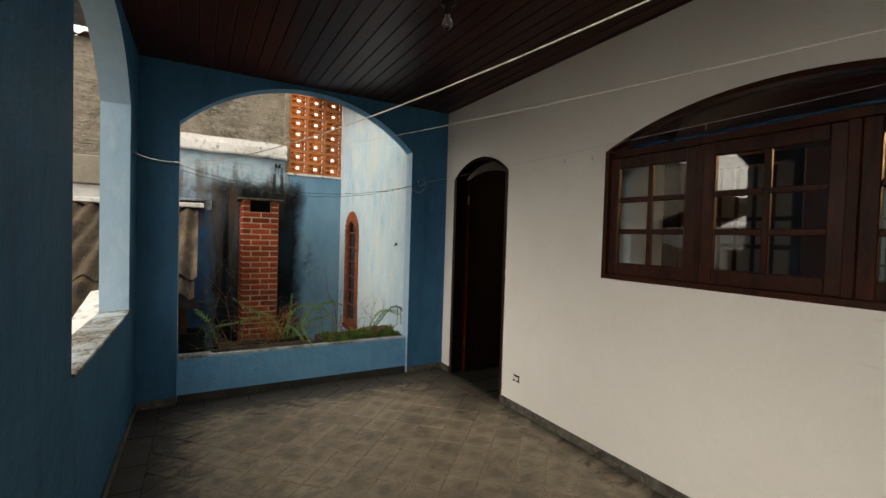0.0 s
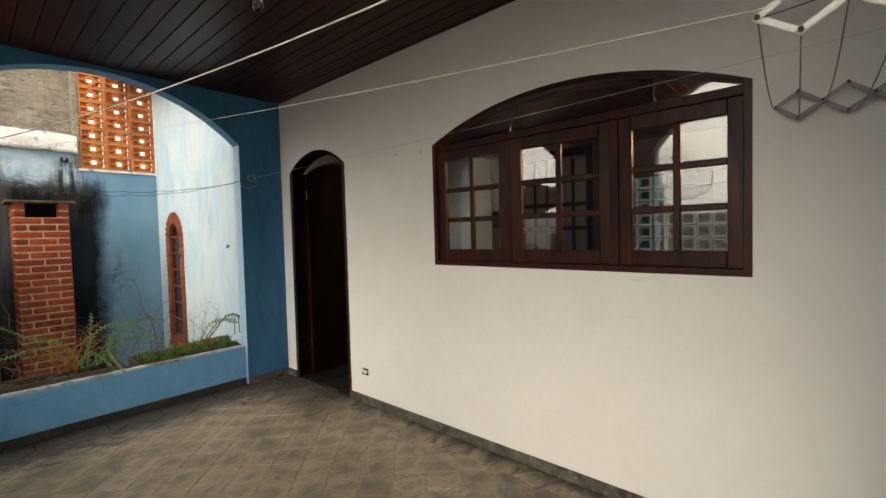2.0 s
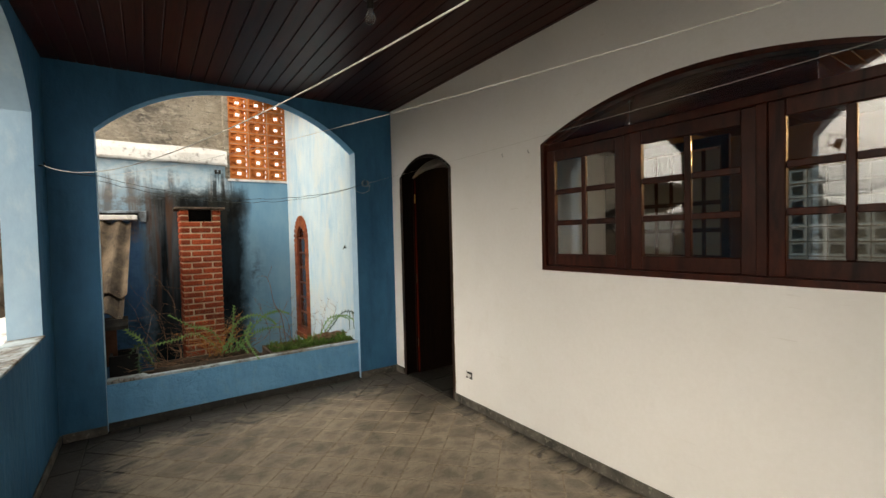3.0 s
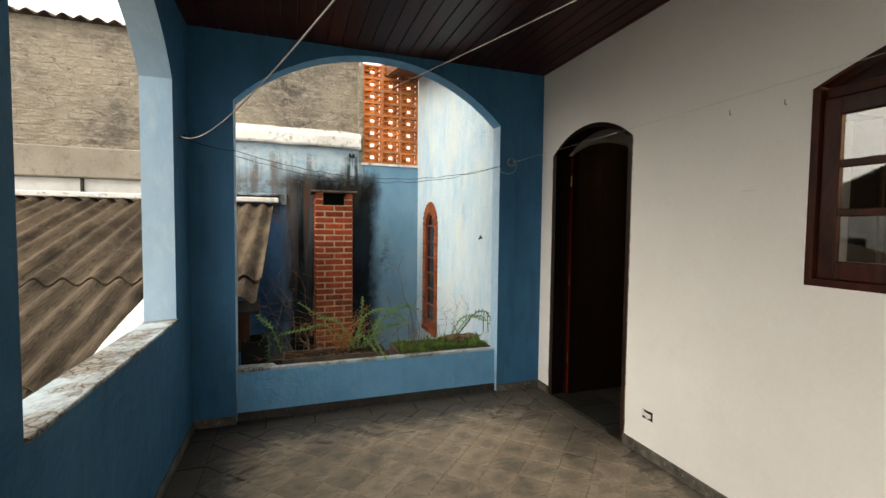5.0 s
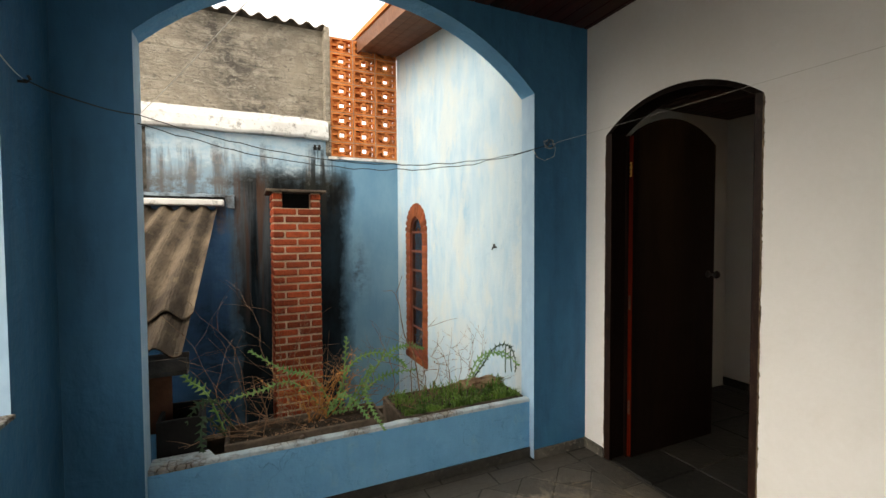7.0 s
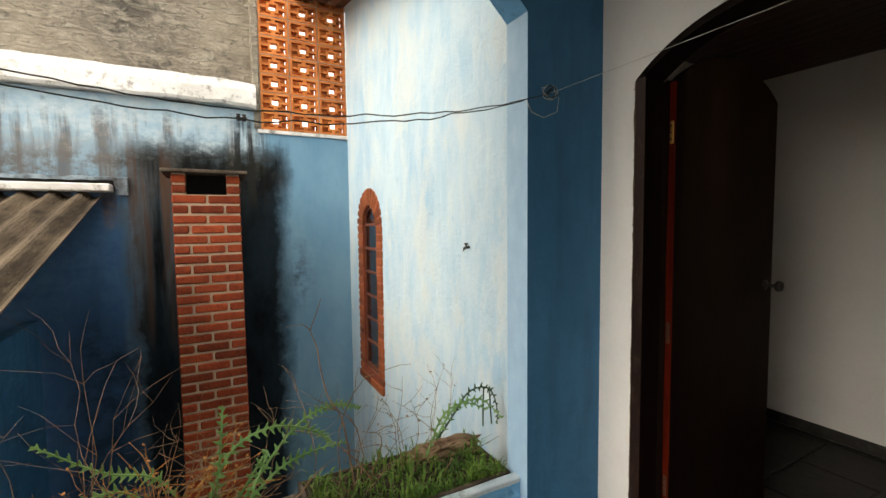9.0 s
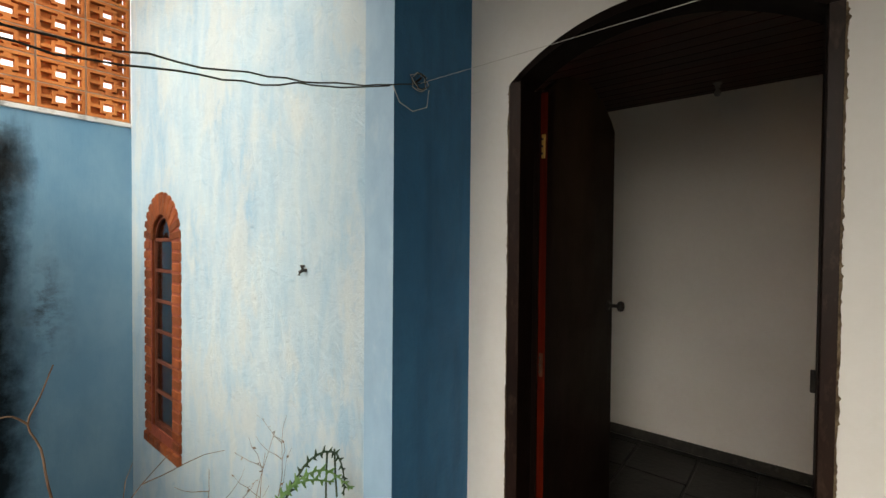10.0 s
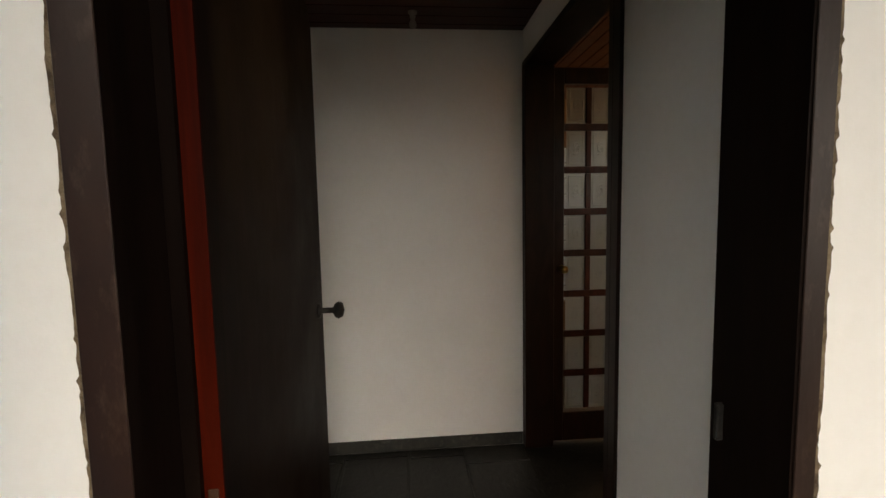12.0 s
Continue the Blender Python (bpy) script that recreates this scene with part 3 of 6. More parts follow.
def panel(u0, u1, w0, w1, z0, z1, holes, along="x", steps=24):
    """A wall of thickness w0..w1 with arched holes (u0, u1, bottom, spring, rise)."""
    bm = bmesh.new()

    def at(u, w, z):
        return bm.verts.new((u, w, z) if along == "x" else (w, u, z))

    def prism(ua, ub, za0, za1, zb0, zb1, ends):
        v = [at(ua, w0, za0), at(ub, w0, zb0), at(ub, w0, zb1), at(ua, w0, za1), at(ua, w1, za0), at(ub, w1, zb0), at(ub, w1, zb1), at(ua, w1, za1)]
        for f in ((0, 1, 2, 3), (7, 6, 5, 4), (0, 4, 5, 1), (3, 2, 6, 7)) + (((0, 3, 7, 4),) if ends[0] else ()) + (((1, 5, 6, 2),) if ends[1] else ()):
            bm.faces.new([v[i] for i in f])

    cur = u0
    for a, b, zb, zs, rise in sorted(holes):
        if a > cur:
            prism(cur, a, z0, z1, z0, z1, (True, True))
        if zb > z0:
            prism(a, b, z0, zb, z0, zb, (False, False))
        top = arc(a, b, zs, rise) if rise else (lambda u, q=zs: q)
        n = steps if rise else 1
        us = [a + (b - a) * i / n for i in range(n + 1)]
        for p, q in zip(us, us[1:]):
            prism(p, q, top(p), z1, top(q), z1, (False, False))
        cur = b
    if cur < u1:
        prism(cur, u1, z0, z1, z0, z1, (True, True))
    return bm


def arch_frame(u0, u1, zb, zs, rise, width, w0, w1, along="y", steps=24, bottom=False):
    """A frame of the given width inside an arched hole."""
    bm = bmesh.new()
    out = [(u0, zb)] + [(u0 + (u1 - u0) * i / steps, arc(u0, u1, zs, rise)(u0 + (u1 - u0) * i / steps)) for i in range(steps + 1)] + [(u1, zb)]
    a, b = u0 + width, u1 - width
    f = arc(a, b, zs, rise - width * 0.9)
    zi = zb + (width if bottom else 0)
    inn = [(a, zi)] + [(a + (b - a) * i / steps, f(a + (b - a) * i / steps)) for i in range(steps + 1)] + [(b, zi)]

    def mk(p, w):
        return bm.verts.new((p[0], w, p[1]) if along == "x" else (w, p[0], p[1]))

    A, B, C, D = [mk(p, w0) for p in out], [mk(p, w0) for p in inn], [mk(p, w1) for p in out], [mk(p, w1) for p in inn]
    m = len(out)
    for i in range(m if bottom else m - 1):
        j = (i + 1) % m
        for q in ((A[i], A[j], B[j], B[i]), (C[i], D[i], D[j], C[j]), (A[i], C[i], C[j], A[j]), (B[i], B[j], D[j], D[i])):
            bm.faces.new(q)
    if not bottom:
        bm.faces.new((A[0], B[0], D[0], C[0]))
        bm.faces.new((A[-1], C[-1], D[-1], B[-1]))
    return bm


# ---- the plan ----
XL, XR, YB, YF, ZC = 0.085, 2.815, 0.13, 4.61, 2.735
XLO, YFO, XRI = -0.08, 4.745, 2.965
DOOR = (3.545, 4.437, -0.1, 2.02, 0.165)
WIN = (0.703, 2.517, 1.18, 2.005, 0.20)
FRONT = (0.358, 2.400, -0.1, 2.275, 0.425)
SIDE = (2.66, 4.208, 0.838, 2.255, 0.40)
SIDE_B = (0.32, 1.868, 0.838, 2.255, 0.40)

tagged(part("wall_east", panel(YB - 0.15, YFO, XR, XRI, -0.1, 3.0, [DOOR, WIN], "y"), WHITE), "off-white plastered veranda wall with door and window", "wall", kind="structure")
wall_front = tagged(part("wall_north", panel(XLO, XR, YF, YFO, -0.1, 3.0, [FRONT], "x"), BLUE), "blue painted wall with a wide arched opening", "wall", kind="structure")
wall_side = tagged(part("wall_west", panel(YB, YF, XLO, XL, -0.1, 3.0, [SIDE, SIDE_B], "y"), BLUE), "blue painted parapet wall with arched openings", "wall", kind="structure")
# this wall's arch is unseen, added to let in light from behind
wall_back = tagged(part("wall_south", panel(XLO, XR, YB - 0.15, YB, -0.1, 3.0, [(0.30, 1.66, -0.1, 2.255, 0.40)], "x"), BLUE), "blue painted end wall with an unseen arch added for light", "wall", kind="structure")
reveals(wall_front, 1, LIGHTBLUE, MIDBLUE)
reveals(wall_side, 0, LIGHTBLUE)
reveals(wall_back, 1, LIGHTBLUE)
floor = tagged(part("floor", box(XLO, XR, YB - 0.15, YFO, -0.1, -0.0018), FLOORJOINT), "dusty slate-tiled veranda floor", "floor", kind="structure")

# landing is unseen too, added below that arch
tagged(part("landing", box(XLO, XR - 0.001, -1.7, YB - 0.151, -3.0, -0.02, 0.004), YARD), "plain concrete landing added outside the unseen arch", "landing", kind="structure")


def boards(x0, x1, y0, y1, z, pitch, mat, name, label, along="y"):
    bm = bmesh.new()
    add_box(bm, x0, x1, y0, y1, z + 0.012, z + 0.06)
    lo, hi = (x0, x1) if along == "y" else (y0, y1)
    u = lo
    while u < hi - 0.01:
        e = min(u + pitch - 0.006, hi)
        if along == "y":
            add_box(bm, u, e, y0, y1, z, z + 0.011, 0.003)
        else:
            add_box(bm, x0, x1, u, e, z, z + 0.011, 0.003)
        u += pitch
    return tagged(part(name, bm, mat), label, "ceiling", kind="structure")


ceiling = boards(XL, XR, YB, YF, ZC, 0.10, CEIL, "ceiling", "dark varnished wooden board ceiling")
tagged(part("roof_slab", box(XLO - 0.35, 7.2, -2.6, YFO + 0.25, 3.0, 3.12), CONCRETE), "flat roof slab over the house", "roof", kind="structure")

def wobbly_sill():
    """Sill strip with an uneven inner edge, broader at the end with no tray."""
    bm = bmesh.new()
    n, rows_s = 70, []
    for i in range(n + 1):
        x = FRONT[0] + 0.002 + (FRONT[1] - FRONT[0] - 0.004) * i / n
        f = 4.652 + 0.003 * noise.noise((x * 9, 0.4, 0))
        k = 4.697 + (0.075 if x < 0.60 else 0.0) + 0.004 * noise.noise((x * 7, 2.4, 0))
        t = 0.372 + 0.002 * noise.noise((x * 12, 5.1, 0))
        rows_s.append([bm.verts.new(p) for p in ((x, f, 0.352), (x, f + 0.001, t - 0.004), (x, f + 0.006, t), (x, k - 0.004, t + 0.001), (x, k, t - 0.006), (x, k, 0.352))])
    for u, v in zip(rows_s, rows_s[1:]):
        for j in range(6):
            bm.faces.new((u[j], u[(j + 1) % 6], v[(j + 1) % 6], v[j]))
    bm.faces.new(rows_s[0])
    bm.faces.new(rows_s[-1])
    return bm


def sloped_sill(y0, y1):
    """Thin sill that falls outwards."""
    bm = bmesh.new()
    prof = [(XL + 0.012, 0.8385), (XL + 0.012, 0.849), (XL + 0.008, 0.852), (XLO + 0.004, 0.842), (XLO - 0.002, 0.8385)]
    ends = [[bm.verts.new((x, y, z)) for x, z in prof] for y in (y0, y1)]
    for j in range(5):
        bm.faces.new((ends[0][j], ends[0][(j + 1) % 5], ends[1][(j + 1) % 5], ends[1][j]))
    for e in ends:
        bm.faces.new(e)
    return bm


# low parapet under the front arch
bm = box(FRONT[0], FRONT[1], 4.655, 4.695, -0.1, 0.351, 0.003)
tagged(part("wall_trough", box(FRONT[0] + 0.001, FRONT[1] - 0.001, 5.075, 5.12, -0.1, 0.30, 0.004), BOXMAT), "grimy cement back of the plant trough", "wall", kind="structure")
tagged(part("trough_bed", box(FRONT[0] + 0.001, FRONT[1] - 0.001, 4.696, 5.074, -0.1, 0.20), SOIL), "dark earth at the bottom of the plant trough", "soil", kind="structure")
parapet = tagged(part("wall_parapet", bm, MIDBLUE), "low blue hollow parapet under the arch holding planters", "wall", kind="structure")
tagged(part("sill_1", wobbly_sill(), SILLFRONT), "weathered pale blue sill of the parapet", "sill", kind="structure")
for k, hole in enumerate((SIDE, SIDE_B)):
    tagged(part("sill_%d" % (k + 2), sloped_sill(hole[0] + 0.002, hole[1] - 0.002), SILLTOP), "weathered flaking sill of the side opening", "sill", kind="structure")

# skirting
bb_pieces = [(XR - 0.014, XR - 0.001, YB, DOOR[0] - 0.002), (XR - 0.014, XR - 0.001, DOOR[1] + 0.002, YF)]
for k, (x0, x1, y0, y1) in enumerate(bb_pieces):
    tagged(part("baseboard_%d" % (k + 1), box(x0, x1, y0, y1, -0.004, 0.062, 0.003), BASE), "grey slate skirting along the wall", "skirting", kind="structure")
tagged(part("baseboard_3", box(XL + 0.014, FRONT[0], YF - 0.014, YF - 0.001, -0.004, 0.06, 0.003), BASE), "grey slate skirting along the arch wall", "skirting", kind="structure")
tagged(part("baseboard_8", box(FRONT[1], XR - 0.016, YF - 0.014, YF - 0.001, -0.004, 0.06, 0.003), BASE), "grey slate skirting along the arch wall", "skirting", kind="structure")
tagged(part("baseboard_4", box(XL + 0.001, XL + 0.013, YB, YF - 0.016, -0.004, 0.06, 0.003), BASE), "grey slate skirting along the side wall", "skirting", kind="structure")
tagged(part("baseboard_5", box(FRONT[0] + 0.002, FRONT[1] - 0.002, 4.642, 4.654, -0.004, 0.06, 0.003), DARKBASE), "grey slate skirting under the parapet", "skirting", kind="structure")


# ---- window of the white wall ----
def casement(y0, y1, z0, z1, x, name, label, ajar=0.0):
    """A two by three pane sash with rails, stiles, glazing bars and panes, swung out by some degrees about its first stile."""
    t = thing(name, label, "window", "window sashes")
    t.matrix_world = Matrix.Translation((x, y0, 0)) @ Matrix.Rotation(radians(ajar), 4, "Z")
    y1, x, y0 = y1 - y0, 0.0, 0.0
    s, d = 0.062, 0.036
    part("stile", box(x, x + d, y0, y0 + s, z0, z1, 0.004), WINWOOD, t)
    part("stile", box(x, x + d, y1 - s, y1, z0, z1, 0.004), WINWOOD, t)
    part("rail", box(x, x + d, y0 + s, y1 - s, z0, z0 + 0.075, 0.004), WINWOOD, t)
    part("rail", box(x, x + d, y0 + s, y1 - s, z1 - 0.07, z1, 0.004), WINWOOD, t)
    a, b, lo, hi = y0 + s, y1 - s, z0 + 0.075, z1 - 0.07
    m = (a + b) / 2
    part("glazing_bar", box(x + 0.005, x + d - 0.005, m - 0.016, m + 0.016, lo, hi, 0.004), WINWOOD, t)
    h = (hi - lo) / 3
    for i in (1, 2):
        for p, q in ((a, m - 0.016), (m + 0.016, b)):
            part("glazing_bar", box(x + 0.005, x + d - 0.005, p, q, lo + i * h - 0.016, lo + i * h + 0.016, 0.004), WINWOOD, t)
    for i in range(3):
        for p, q in ((a, m - 0.016), (m + 0.016, b)):
            pane = part("pane", box(x + 0.016, x + 0.020, p, q, lo + i * h + (0.016 if i else 0), lo + (i + 1) * h - (0.016 if i < 2 else 0)), GLASS, t)
            pane.visible_shadow = False
    return t


window_1 = thing("window_1", "dark wooden arched window frame", "window", kind="structure")
part("frame", arch_frame(*WIN, 0.03, XR - 0.004, XR + 0.11, "y", bottom=True), WINWOOD, window_1)
part("transom", box(XR + 0.03, XR + 0.09, WIN[0] + 0.031, WIN[1] - 0.031, 1.955, 2.0, 0.004), WINWOOD, window_1)
for yy in (1.285, 1.915):
    part("mullion", box(XR + 0.025, XR + 0.095, yy - 0.022, yy + 0.022, 1.211, 1.954, 0.004), WINWOOD, window_1)
f_arc = arc(WIN[0] + 0.03, WIN[1] - 0.03, WIN[3], WIN[4] - 0.027)
for y0, y1, lean in ((WIN[0] + 0.031, 1.10, 2.4), (1.102, 1.914, 0.0), (1.916, WIN[1] - 0.031, 0.0)):
    bm = bmesh.new()
    ys = [y0 + (y1 - y0) * i / 10 for i in range(11)]
    slope = math.tan(radians(lean))
    for w in (XR + 0.055, XR + 0.059):
        bm.faces.new([bm.verts.new((w, y, 2.0)) for y in (ys[0], ys[-1])] + [bm.verts.new((w - slope * (f_arc(y) - 2.0), y, f_arc(y))) for y in ys[::-1]])
    pane = part("pane", bm, GLASS, window_1)
    pane.visible_shadow = False
bm = box(XR + 0.060, XR + 0.090, -0.135, 0.135, -0.016, 0.016, 0.004)
bmesh.ops.transform(bm, matrix=Matrix.Translation((0, 1.195, 2.085)) @ Matrix.Rotation(radians(-35), 4, "X"), verts=bm.verts)
part("brace", bm, DARKWOOD, window_1, "dark slanting brace behind the arched light")
casement(0.735, 1.262, 1.212, 1.953, XR + 0.03, "window_sash", "dark wooden six-pane sash reflecting the neighbourhood")
casement(1.308, 1.892, 1.212, 1.953, XR + 0.048, "window_sash", "dark wooden six-pane sash standing slightly ajar", 3.2)
casement(1.938, 2.486, 1.212, 1.953, XR + 0.040, "window_sash", "dark wooden six-pane sash with dim room behind", 2.3)

# ---- front door ----
door_1 = thing("door_1", "dark wooden arched door frame with chipped edges", "door frame", kind="structure")
# lining and frame borrow the near-black leaf wood to paint in the doorway's shade
part("lining", box(XR + 0.123, XRI + 0.002, 4.3815, DOOR[1] - 0.001, 0.0, 2.02), LEAFWOOD, door_1)
part("lining", box(XR + 0.123, XRI + 0.002, DOOR[0] + 0.001, DOOR[0] + 0.03, 0.0, 2.02), LEAFWOOD, door_1)
part("frame", arch_frame(DOOR[0], DOOR[1], 0.0, DOOR[3], DOOR[4], 0.034, XR - 0.003, XR + 0.122, "y"), LEAFWOOD, door_1)
part("jamb_strip", box(XR - 0.003, XR + 0.02, DOOR[1] - 0.046, DOOR[1] - 0.0342, 0.0, DOOR[3] + 0.03), LEAFWOOD, door_1)
for y0, y1 in ((DOOR[0] + 0.0005, DOOR[0] + 0.0300), (DOOR[1] - 0.0455, DOOR[1] - 0.0005)):
    part("face_strip", box(XR - 0.006, XR - 0.0032, y0, y1, 0.0, DOOR[3], 0.001), WORNWOOD, door_1, "scuffed brown face of the jamb")
part("strike_plate", box(XR + 0.118, XR + 0.128, DOOR[0] + 0.0302, DOOR[0] + 0.044, 1.06, 1.12, 0.002), IRON, door_1, "dark strike plate")
CHIP = mottled("chipped_plaster_edge", (0.05, 0.032, 0.02), (0.24, 0.185, 0.12), 22, 0.95, 80, 0.6)
crng = random.Random(12)
for side, y in ((1, DOOR[1]), (-1, DOOR[0])):
    bm = bmesh.new()
    prev = None
    z = 0.07
    while z < 2.02:
        wd = 0.0022 + 0.006 * abs(noise.noise((z * 11.0, side, 0.3))) + 0.004 * abs(noise.noise((z * 60.0, side, 4.3))) + (crng.uniform(0.0, 0.004) if crng.random() < 0.15 else 0.0)
        cur = [bm.verts.new((XR - 0.0042, y - side * 0.004, z)), bm.verts.new((XR - 0.0042, y + side * wd, z)), bm.verts.new((XR + 0.001, y + side * wd, z))]
        if prev:
            bm.faces.new((prev[0], prev[1], cur[1], cur[0]))
            bm.faces.new((prev[1], prev[2], cur[2], cur[1]))
        prev = cur
        z += 0.006
    part("chipped_edge", bm, CHIP, door_1, "ragged plaster edge beside the frame")
leaf = thing("front_door", "dark wooden arched door leaf standing open", "door")
LY0, LY1, LX0, LX1 = 4.352, 4.380, 2.945, 3.72
g_arc = arc(LX0, LX1, 2.015, 0.14)
bm = bmesh.new()
xs = [LX0 + 0.004 + (LX1 - LX0 - 0.004) * i / 16 for i in range(17)]
fr = [bm.verts.new((x, LY0, z)) for x, z in [(xs[0], 0.012), (xs[-1], 0.012)] + [(x, g_arc(x)) for x in xs[::-1]]]
bk = [bm.verts.new((v.co.x, LY1, v.co.z)) for v in fr]
bm.faces.new(fr)
bm.faces.new(bk[::-1])
for i in range(len(fr)):
    j = (i + 1) % len(fr)
    bm.faces.new((fr[i], bk[i], bk[j], fr[j]))
part("body", bm, LEAFWOOD, leaf)
part("hinge_edge", box(LX0, LX0 + 0.004, LY0, LY1, 0.012, 2.01), REDWOOD, leaf, "bare reddish wood edge")
for z in (0.28, 0.94, 1.765):
    h = part("hinge", box(LX0 - 0.003, LX0, LY0 + 0.007, LY1 - 0.006, z, z + 0.09, 0.001), BRASS if z > 1.5 else RUSTTIN, leaf, "brass hinge plate" if z > 1.5 else "dark brown hinge plate")
    bm = bmesh.new()
    for q in (0.018, 0.045, 0.072):
        lathe(bm, [(0.0005, 0), (0.004, 0.0), (0.004, 0.003), (0.0005, 0.003)], (0, 0, 0), 8)
        bmesh.ops.transform(bm, matrix=pose(LX0 - 0.003, LY0 + 0.018, z + q, 0, -90, 0), verts=[v for v in bm.verts if not v.tag])
        for v in bm.verts:
            v.tag = True
    part("screw", bm, IRON, h)
bm = bmesh.new()
lathe(bm, [(0.001, 0.0), (0.024, 0.0), (0.024, 0.006), (0.009, 0.01), (0.009, 0.045), (0.022, 0.052), (0.027, 0.062), (0.022, 0.074), (0.001, 0.08)], (0, 0, 0), 16)
bmesh.ops.transform(bm, matrix=pose(3.655, LY0, 1.134, 90, 0, 0), verts=bm.verts)
part("door_knob", bm, IRON, leaf, "dark round door knob", True)

# ---- vestibule behind the door ----
VX, VY0, VY1, VZ = 4.83, 3.385, 4.98, 2.45
IDOOR = (3.70, 4.79, -0.1, 2.27, 0.0)
tagged(part("wall_vestibule_east", box(VX, VX + 0.12, VY0, VY1 + 0.1, -0.1, VZ + 0.1), INNER_WHITE), "plain white vestibule wall", "wall", kind="structure")
tagged(part("wall_vestibule_north", box(XRI, VX, VY1, VY1 + 0.1, -0.1, VZ + 0.1), INNER_WHITE), "plain white vestibule wall", "wall", kind="structure")
wall_inner = tagged(part("wall_vestibule_south", panel(XRI, 7.0, VY0 - 0.15, VY0, -0.1, 3.0, [IDOOR], "x"), INNER_WHITE), "white inner wall with a doorway", "wall", kind="structure")
# the living room side gets the same darkened brown
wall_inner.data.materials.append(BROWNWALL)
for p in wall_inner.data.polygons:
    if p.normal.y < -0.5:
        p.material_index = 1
floor_indoor = tagged(part("floor_indoor", box(XR, 7.0, -2.5, VY1 + 0.1, -0.1, -0.009), INSLATE), "dark slate indoor floor", "floor", kind="structure")
boards(XRI, VX, VY0, VY1, VZ, 0.10, CEIL, "ceiling_vestibule", "dark wooden board ceiling of the vestibule")
tagged(part("baseboard_6", box(VX - 0.012, VX - 0.001, VY0 + 0.012, VY1, -0.003, 0.072, 0.003), DARKBASE), "dark slate skirting in the vestibule", "skirting", kind="structure")
tagged(part("baseboard_7", box(XRI, IDOOR[0] - 0.06, VY0 + 0.001, VY0 + 0.012, -0.003, 0.072, 0.003), DARKBASE), "dark slate skirting in the vestibule", "skirting", kind="structure")
door_2 = thing("door_2", "dark wooden inner door frame", "door frame", kind="structure")
for x0, x1 in ((IDOOR[0], IDOOR[0] + 0.035), (IDOOR[1] - 0.035, IDOOR[1])):
    part("jamb", box(x0, x1, VY0 - 0.16, VY0 + 0.012, 0.0, IDOOR[3] - 0.036, 0.003), DARKWOOD, door_2)
part("lintel", box(IDOOR[0], IDOOR[1], VY0 - 0.16, VY0 + 0.012, IDOOR[3] - 0.035, IDOOR[3], 0.003), DARKWOOD, door_2)
part("casing", box(IDOOR[1] + 0.001, VX - 0.013, VY0 + 0.001, VY0 + 0.012, 0.0, IDOOR[3], 0.003), DARKWOOD, door_2)
part("casing", box(IDOOR[0] - 0.05, IDOOR[0] - 0.001, VY0 + 0.001, VY0 + 0.014, 0.0, IDOOR[3] + 0.04, 0.003), DARKWOOD, door_2)

# glazed inner door, open into the living room
gd = thing("glazed_door", "dark wooden glazed inner door standing open", "door")
GX0, GX1, GY0, GY1 = 4.80, 4.835, 2.205, 3.215
GZ0, GZ1, GROWS, GCOLS = 0.19, 2.15, 8, 6
part("stile", box(GX0, GX1, GY1 - 0.065, GY1, 0.01, GZ1 + 0.09, 0.004), DARKWOOD, gd)
part("stile", box(GX0, GX1, GY0, GY0 + 0.065, 0.01, GZ1 + 0.09, 0.004), DARKWOOD, gd)
part("rail", box(GX0, GX1, GY0 + 0.065, GY1 - 0.065, 0.01, GZ0, 0.004), DARKWOOD, gd)
part("rail", box(GX0, GX1, GY0 + 0.065, GY1 - 0.065, GZ1, GZ1 + 0.09, 0.004), DARKWOOD, gd)
gh = (GZ1 - GZ0) / GROWS
pane_mesh = None


def moulded_pane(w, h):
    """A pressed glass pane with a raised border and a scrolled middle."""
    bm = box(0.0, 0.004, 0.0, w, 0.0, h)
    e = 0.014
    for y0, y1, z0, z1 in ((e, w - e, e, e + 0.006), (e, w - e, h - e - 0.006, h - e), (e, e + 0.006, e + 0.007, h - e - 0.007), (w - e - 0.006, w - e, e + 0.007, h - e - 0.007)):
        add_box(bm, -0.004, 0.0005, y0, y1, z0, z1, 0.001)
    for sgn in (1, -1):
        tube(bm, [(-0.001, w / 2 + sgn * (0.006 + 0.016 * q) * math.cos(5.5 * q), h / 2 + sgn * (0.006 + 0.034 * q) * math.sin(5.5 * q)) for q in (k / 12 for k in range(13))], 0.003, 5)
    return bm


for i in range(1, GROWS):
    z = GZ0 + gh * i
    part("glazing_bar", box(GX0 + 0.004, GX1 - 0.004, GY0 + 0.065, GY1 - 0.065, z - 0.02, z + 0.02, 0.003), WINWOOD, gd)
cw = (GY1 - GY0 - 0.13) / GCOLS
for c in range(GCOLS):
    y = GY0 + 0.065 + cw * c
    for i in range(GROWS):
        if c:
            part("glazing_bar", box(GX0 + 0.004, GX1 - 0.004, y - 0.017, y + 0.017, GZ0 + gh * i + 0.02, GZ0 + gh * (i + 1) - 0.02, 0.003), WINWOOD, gd)
        if pane_mesh is None:
            o = part("pane", moulded_pane(cw - 0.032, gh - 0.038), FROST, gd)
            pane_mesh = o.data
        else:
            o = new("pane", pane_mesh)
            o.parent = gd
        o.location = (GX0 + 0.015, y + 0.016, GZ0 + gh * i + 0.019)
bm = lathe(bmesh.new(), [(0.001, 0), (0.02, 0), (0.02, 0.006), (0.008, 0.01), (0.008, 0.035), (0.022, 0.045), (0.022, 0.055), (0.001, 0.062)], (0, 0, 0), 14)
